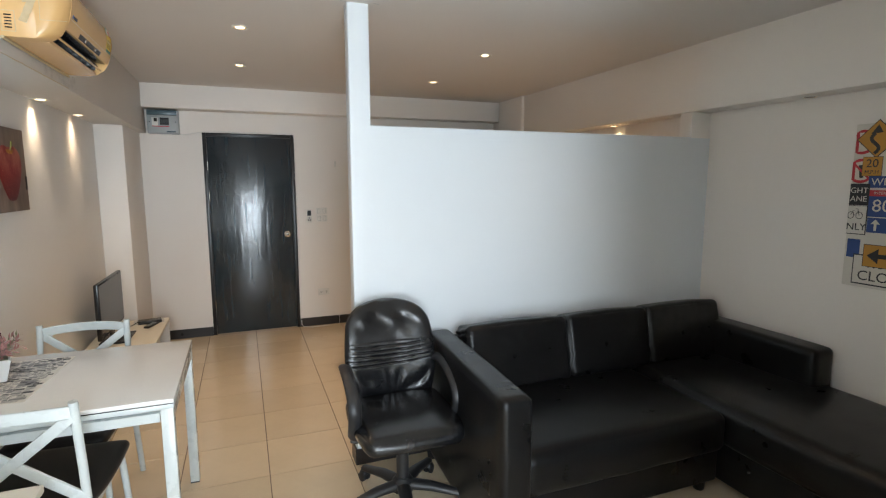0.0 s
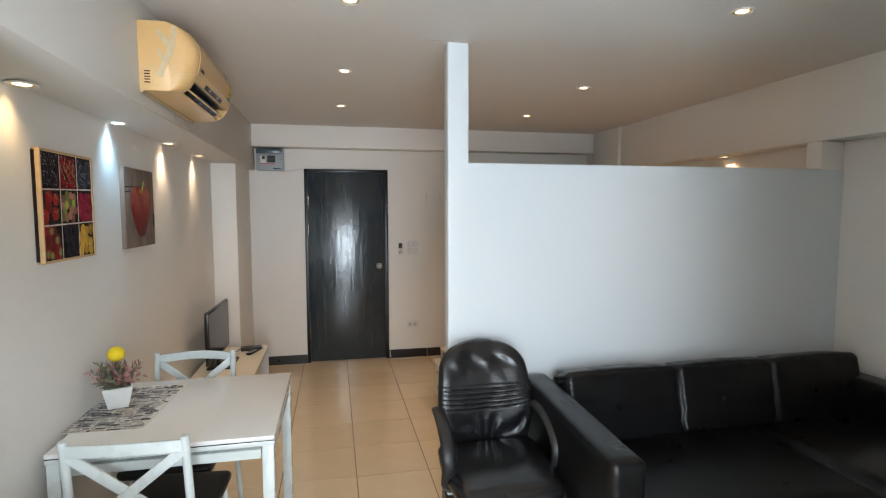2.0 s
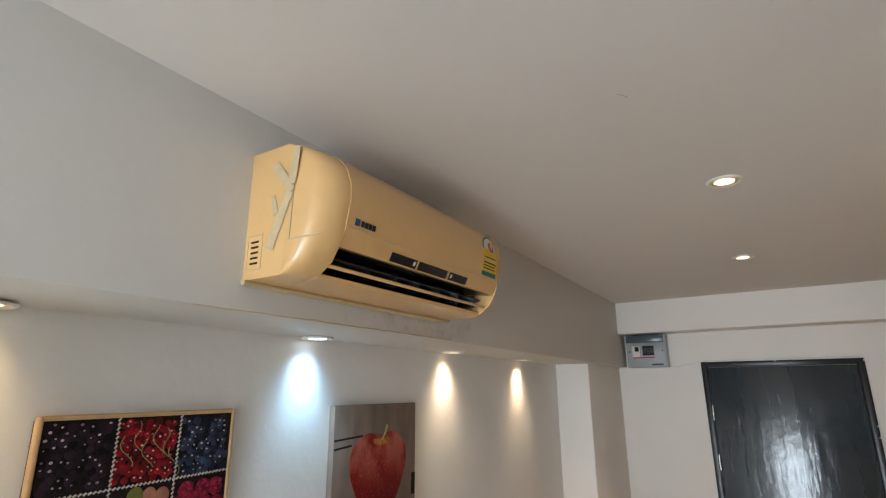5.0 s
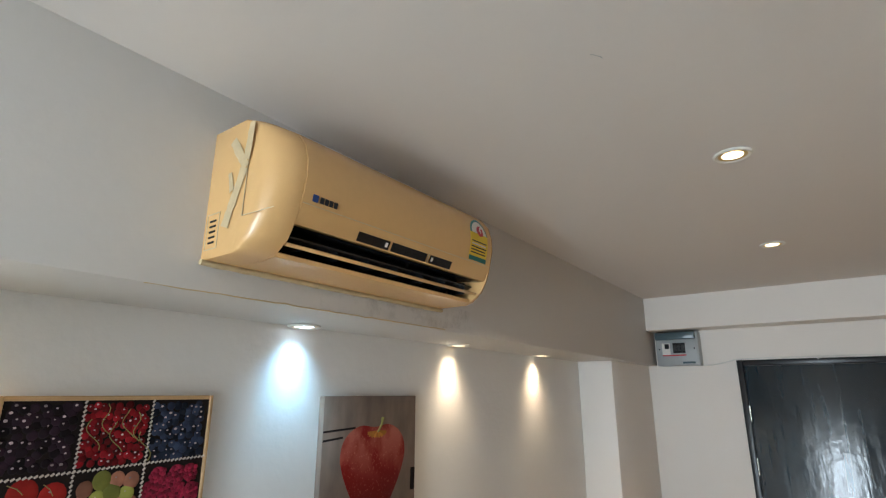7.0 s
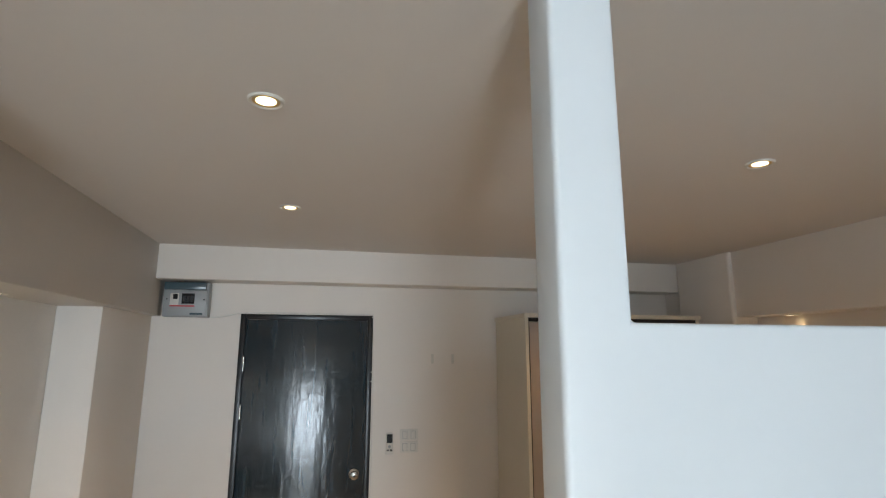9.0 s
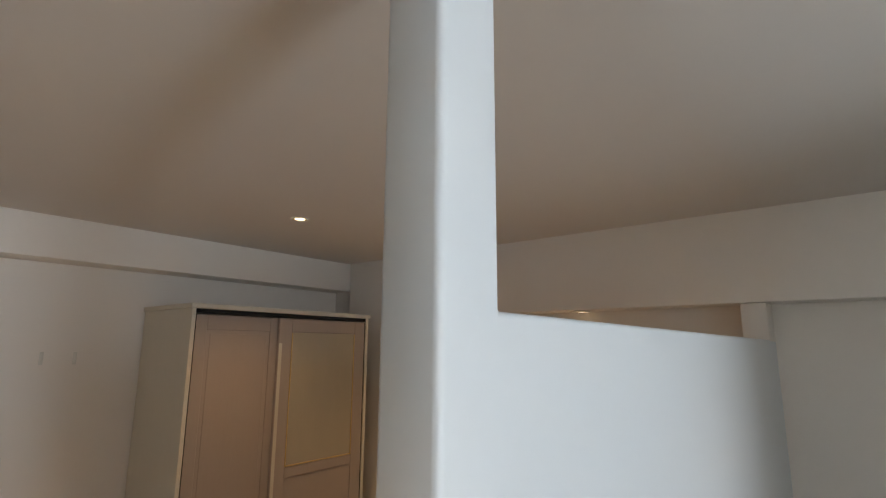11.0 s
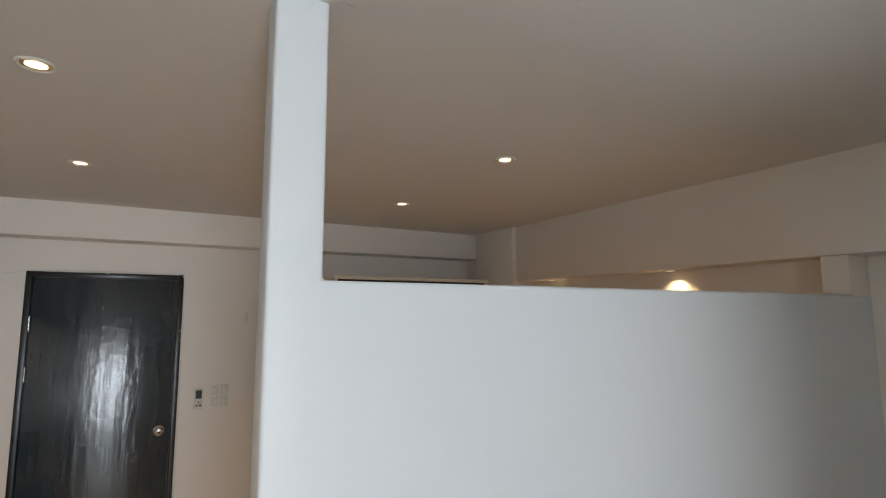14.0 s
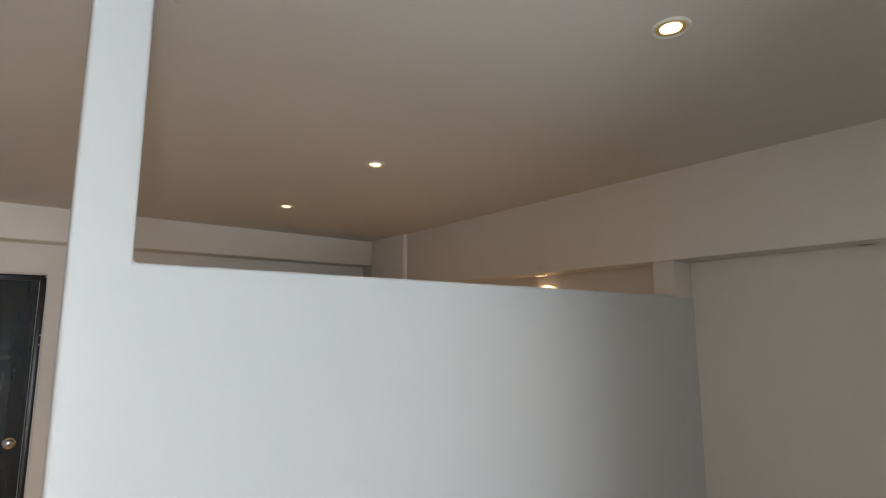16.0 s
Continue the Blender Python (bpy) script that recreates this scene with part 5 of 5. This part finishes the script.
def switches():
    s = thing("light_switch_panel", pose(0.142, YD, 1.21), "cream wall panel with four light switches", "switch")
    for z in (-0.039, 0.039):
        part("plate", solid(-0.060, 0.060, -0.009, 0.0, z - 0.036, z + 0.036, 0.003), WHITEPL, s, smooth=40)
        for x in (-0.028, 0.028):
            part("rocker", solid(x - 0.014, x + 0.014, -0.013, -0.009, z - 0.022, z + 0.022, 0.002), WHITEPL, s, smooth=40)
            part("rocker_gap", solid(x - 0.016, x + 0.016, -0.0096, -0.0089, z - 0.024, z + 0.024), GREYBOX, s)
    r = thing("air_conditioner_remote", pose(0.010, YD, 1.198), "white remote with dark display in a wall holder", "remote")
    body = solid(-0.024, 0.024, -0.024, -0.004, -0.06, 0.07, 0.010, 3)
    part("casing", body, WHITEPL, r, smooth=40)
    part("display", solid(-0.019, 0.019, -0.0255, -0.0241, 0.005, 0.060), DARK, r, "black display")
    part("button", lathe(bmesh.new(), [(0.010, 0), (0.010, 0.002)], 14, (0, -0.0262, -0.018), "y"), GREYBOX, r)
    for x in (-0.010, 0.010):
        part("button", solid(x - 0.006, x + 0.006, -0.0258, -0.0241, -0.046, -0.036), DARK, r)
    part("holder", solid(-0.028, 0.028, -0.028, 0.0, -0.068, -0.050, 0.004), WHITEPL, r, smooth=40)


def outlet(m, label):
    o = thing("wall_outlet", m, label, "outlet", "wall outlets")
    part("plate", solid(-0.060, 0.060, -0.008, 0.0, -0.037, 0.037, 0.003), WHITEPL, o, smooth=40)
    for x in (-0.028, 0.028):
        part("socket", solid(x - 0.019, x + 0.019, -0.0105, -0.008, -0.022, 0.022, 0.002), WHITEPL, o, smooth=40)
        for dx in (-0.007, 0.007):
            part("pin_hole", solid(x + dx - 0.0015, x + dx + 0.0015, -0.0112, -0.0104, -0.003, 0.009), DARK, o)
        part("pin_hole", solid(x - 0.003, x + 0.003, -0.0112, -0.0104, -0.014, -0.008), DARK, o)


breaker_box()
switches()
hairlines()
outlet(pose(0.140, YD, 0.37), "cream double wall outlet above the skirting")
outlet(pose(XL, 0.10, 0.33, 0, 0, 90), "cream double wall outlet beneath the table")
for x in (0.300, 0.446):
    h = thing("wall_hook", pose(x, YD, 1.75), "small clear adhesive hook on the wall", "hook", "wall hooks")
    part("pad", solid(-0.009, 0.009, -0.004, 0.0, -0.035, 0.030, 0.002), RING, h, smooth=40)
    part("peg", tube(bmesh.new(), [(0, -0.003, -0.012), (0, -0.016, -0.020), (0, -0.020, -0.008)], 0.004, 8), RING, h, smooth=40)

# ---- bedroom side ----


def wardrobe():
    x0, x1, y0, y1, z = 0.765, 1.998, 2.365, YD - 0.014, 2.035
    w = thing("wardrobe", pose(0, 0, 0), "tall cream two-door sliding wardrobe with a frosted panel", "wardrobe")
    part("side_panel", solid(x0, x0 + 0.022, y0, y1, 0.0, z - 0.026, 0.002), CREAM, w)
    part("side_panel", solid(x1 - 0.022, x1, y0, y1, 0.0, z - 0.026, 0.002), CREAM, w)
    part("top_panel", solid(x0 - 0.010, x1 + 0.010, y0 - 0.012, y1, z - 0.026, z, 0.003), CREAM, w)
    part("back_panel", solid(x0 + 0.022, x1 - 0.022, y1 - 0.012, y1, 0.0, z - 0.027), CREAM, w)
    part("plinth", solid(x0 + 0.022, x1 - 0.022, y0 + 0.01, y0 + 0.06, 0.0, 0.07), CREAM, w)
    part("track", solid(x0 + 0.023, x1 - 0.023, y0 + 0.004, y0 + 0.07, z - 0.048, z - 0.027), DARK, w, "dark sliding track")
    mid = 1.305
    for xa, xb in ((x0 + 0.0225, x0 + 0.0295), (x1 - 0.0275, x1 - 0.0225)):
        part("door_gap", solid(xa, xb, y0 + 0.008, y0 + 0.05, 0.07, z - 0.052), DARK, w, "dark gap beside the door")
    for xa, xb, yy, glass in ((x0 + 0.030, mid + 0.02, y0 + 0.042, False), (mid - 0.01, x1 - 0.028, y0 + 0.012, True)):
        d = part("sliding_door", solid(xa, xb, yy, yy + 0.018, 0.075, z - 0.052, 0.002), DOORTAN, w, smooth=40)
        st = 0.088 if glass else 0.075
        for za, zb in ((0.075, 0.16), (z - 0.135, z - 0.052)) + (((1.07, 1.13),) if glass else ()):
            part("rail", solid(xa + st, xb - st, yy - 0.006, yy, za + 0.001, zb - 0.001, 0.002, 1), DOORTAN, d)
        for xs in (xa, xb - st):
            part("stile", solid(xs + 0.0005, xs + st - 0.0005, yy - 0.006, yy, 0.076, z - 0.053, 0.002, 1), DOORTAN, d)
        if glass:
            part("frosted_panel", solid(xa + st, xb - st, yy - 0.003, yy - 0.0005, 1.13, z - 0.137), FROST, d, "yellowish frosted panel")
            part("bead", solid(xa + st + 0.008, xb - st - 0.008, yy - 0.009, yy - 0.003, 1.131, 1.139, 0.002, 1), REFLECTOR, d)
            for xs in (xa + st, xb - st - 0.007):
                part("bead", solid(xs, xs + 0.007, yy - 0.009, yy - 0.003, 1.13, z - 0.137, 0.002, 1), REFLECTOR, d)
        else:
            part("panel", solid(xa + st + 0.02, xb - st - 0.02, yy - 0.004, yy, 0.18, z - 0.155, 0.002, 1), DOORTAN, d)
        part("edge_pull", solid(xa + 0.001 if glass else xb - 0.022, xa + 0.022 if glass else xb - 0.001, yy - 0.008, yy - 0.006, 0.3, z - 0.2), DARK if not glass else CREAM, d)


def nightstand():
    n = thing("nightstand", pose(0.15, 1.36, 0), "low cream drawer chest behind the partition", "cabinet")
    part("body", solid(0.012, 0.46, 0.008, 0.417, 0.03, 0.29, 0.003), CREAM, n)
    part("top", solid(0.0, 0.468, 0.0, 0.425, 0.29, 0.31, 0.003), CREAM, n)
    part("plinth", solid(0.03, 0.44, 0.02, 0.40, 0.0, 0.03), CREAM, n)
    for z in (0.036, 0.164):
        d = part("drawer_front", solid(0.002, 0.012, 0.012, 0.413, z, z + 0.122, 0.002), CREAM, n)
        part("handle", solid(-0.006, 0.002, 0.16, 0.26, z + 0.08, z + 0.092, 0.002), CHROME, d)
    b = thing("carton", pose(0.315, 1.565, 0.3105, 0, 0, 3), "striped pink, black and red carton on the low chest", "box")
    part("body", solid(-0.105, 0.105, -0.165, 0.165, 0, 0.105, 0.002), DOORTAN, b)
    part("lid", solid(-0.108, 0.108, -0.168, 0.168, 0.105, 0.118, 0.002), DOORTAN, b, "pale pink lid")
    for y0, y1, mat in ((-0.15, -0.07, RED), (-0.06, 0.0, PAPER), (0.01, 0.07, INK)):
        part("label_panel", solid(-0.09, 0.10, y0, y1, 0.1182, 0.1188), mat, b)
        part("label_panel", solid(-0.1062, -0.1052, y0, y1, 0.012, 0.100), mat, b)


wardrobe()
nightstand()

# ---- floor tiles ----
SX, SY = 0.443, 0.405
tile_bm = solid(-SX / 2 + 0.0022, SX / 2 - 0.0022, -SY / 2 + 0.0018, SY / 2 - 0.0018, -0.006, 0.0, 0.0012, 1)
tile_me = bpy.data.meshes.new("tile")
tile_bm.to_mesh(tile_me)
tile_bm.free()
tile_me.materials.append(TILE)
for i in range(-3, 7):
    for j in range(-15, 4):
        x, y = -0.575 + SX * (i + 0.5), 1.683 + SY * (j + 0.5)
        if x + SX / 2 > XR + 0.14 or y - SY / 2 < YBACK - 0.1:
            continue
        t = new("tile", tile_me)
        t.parent = floor
        t.location = (x, y, 0.0)
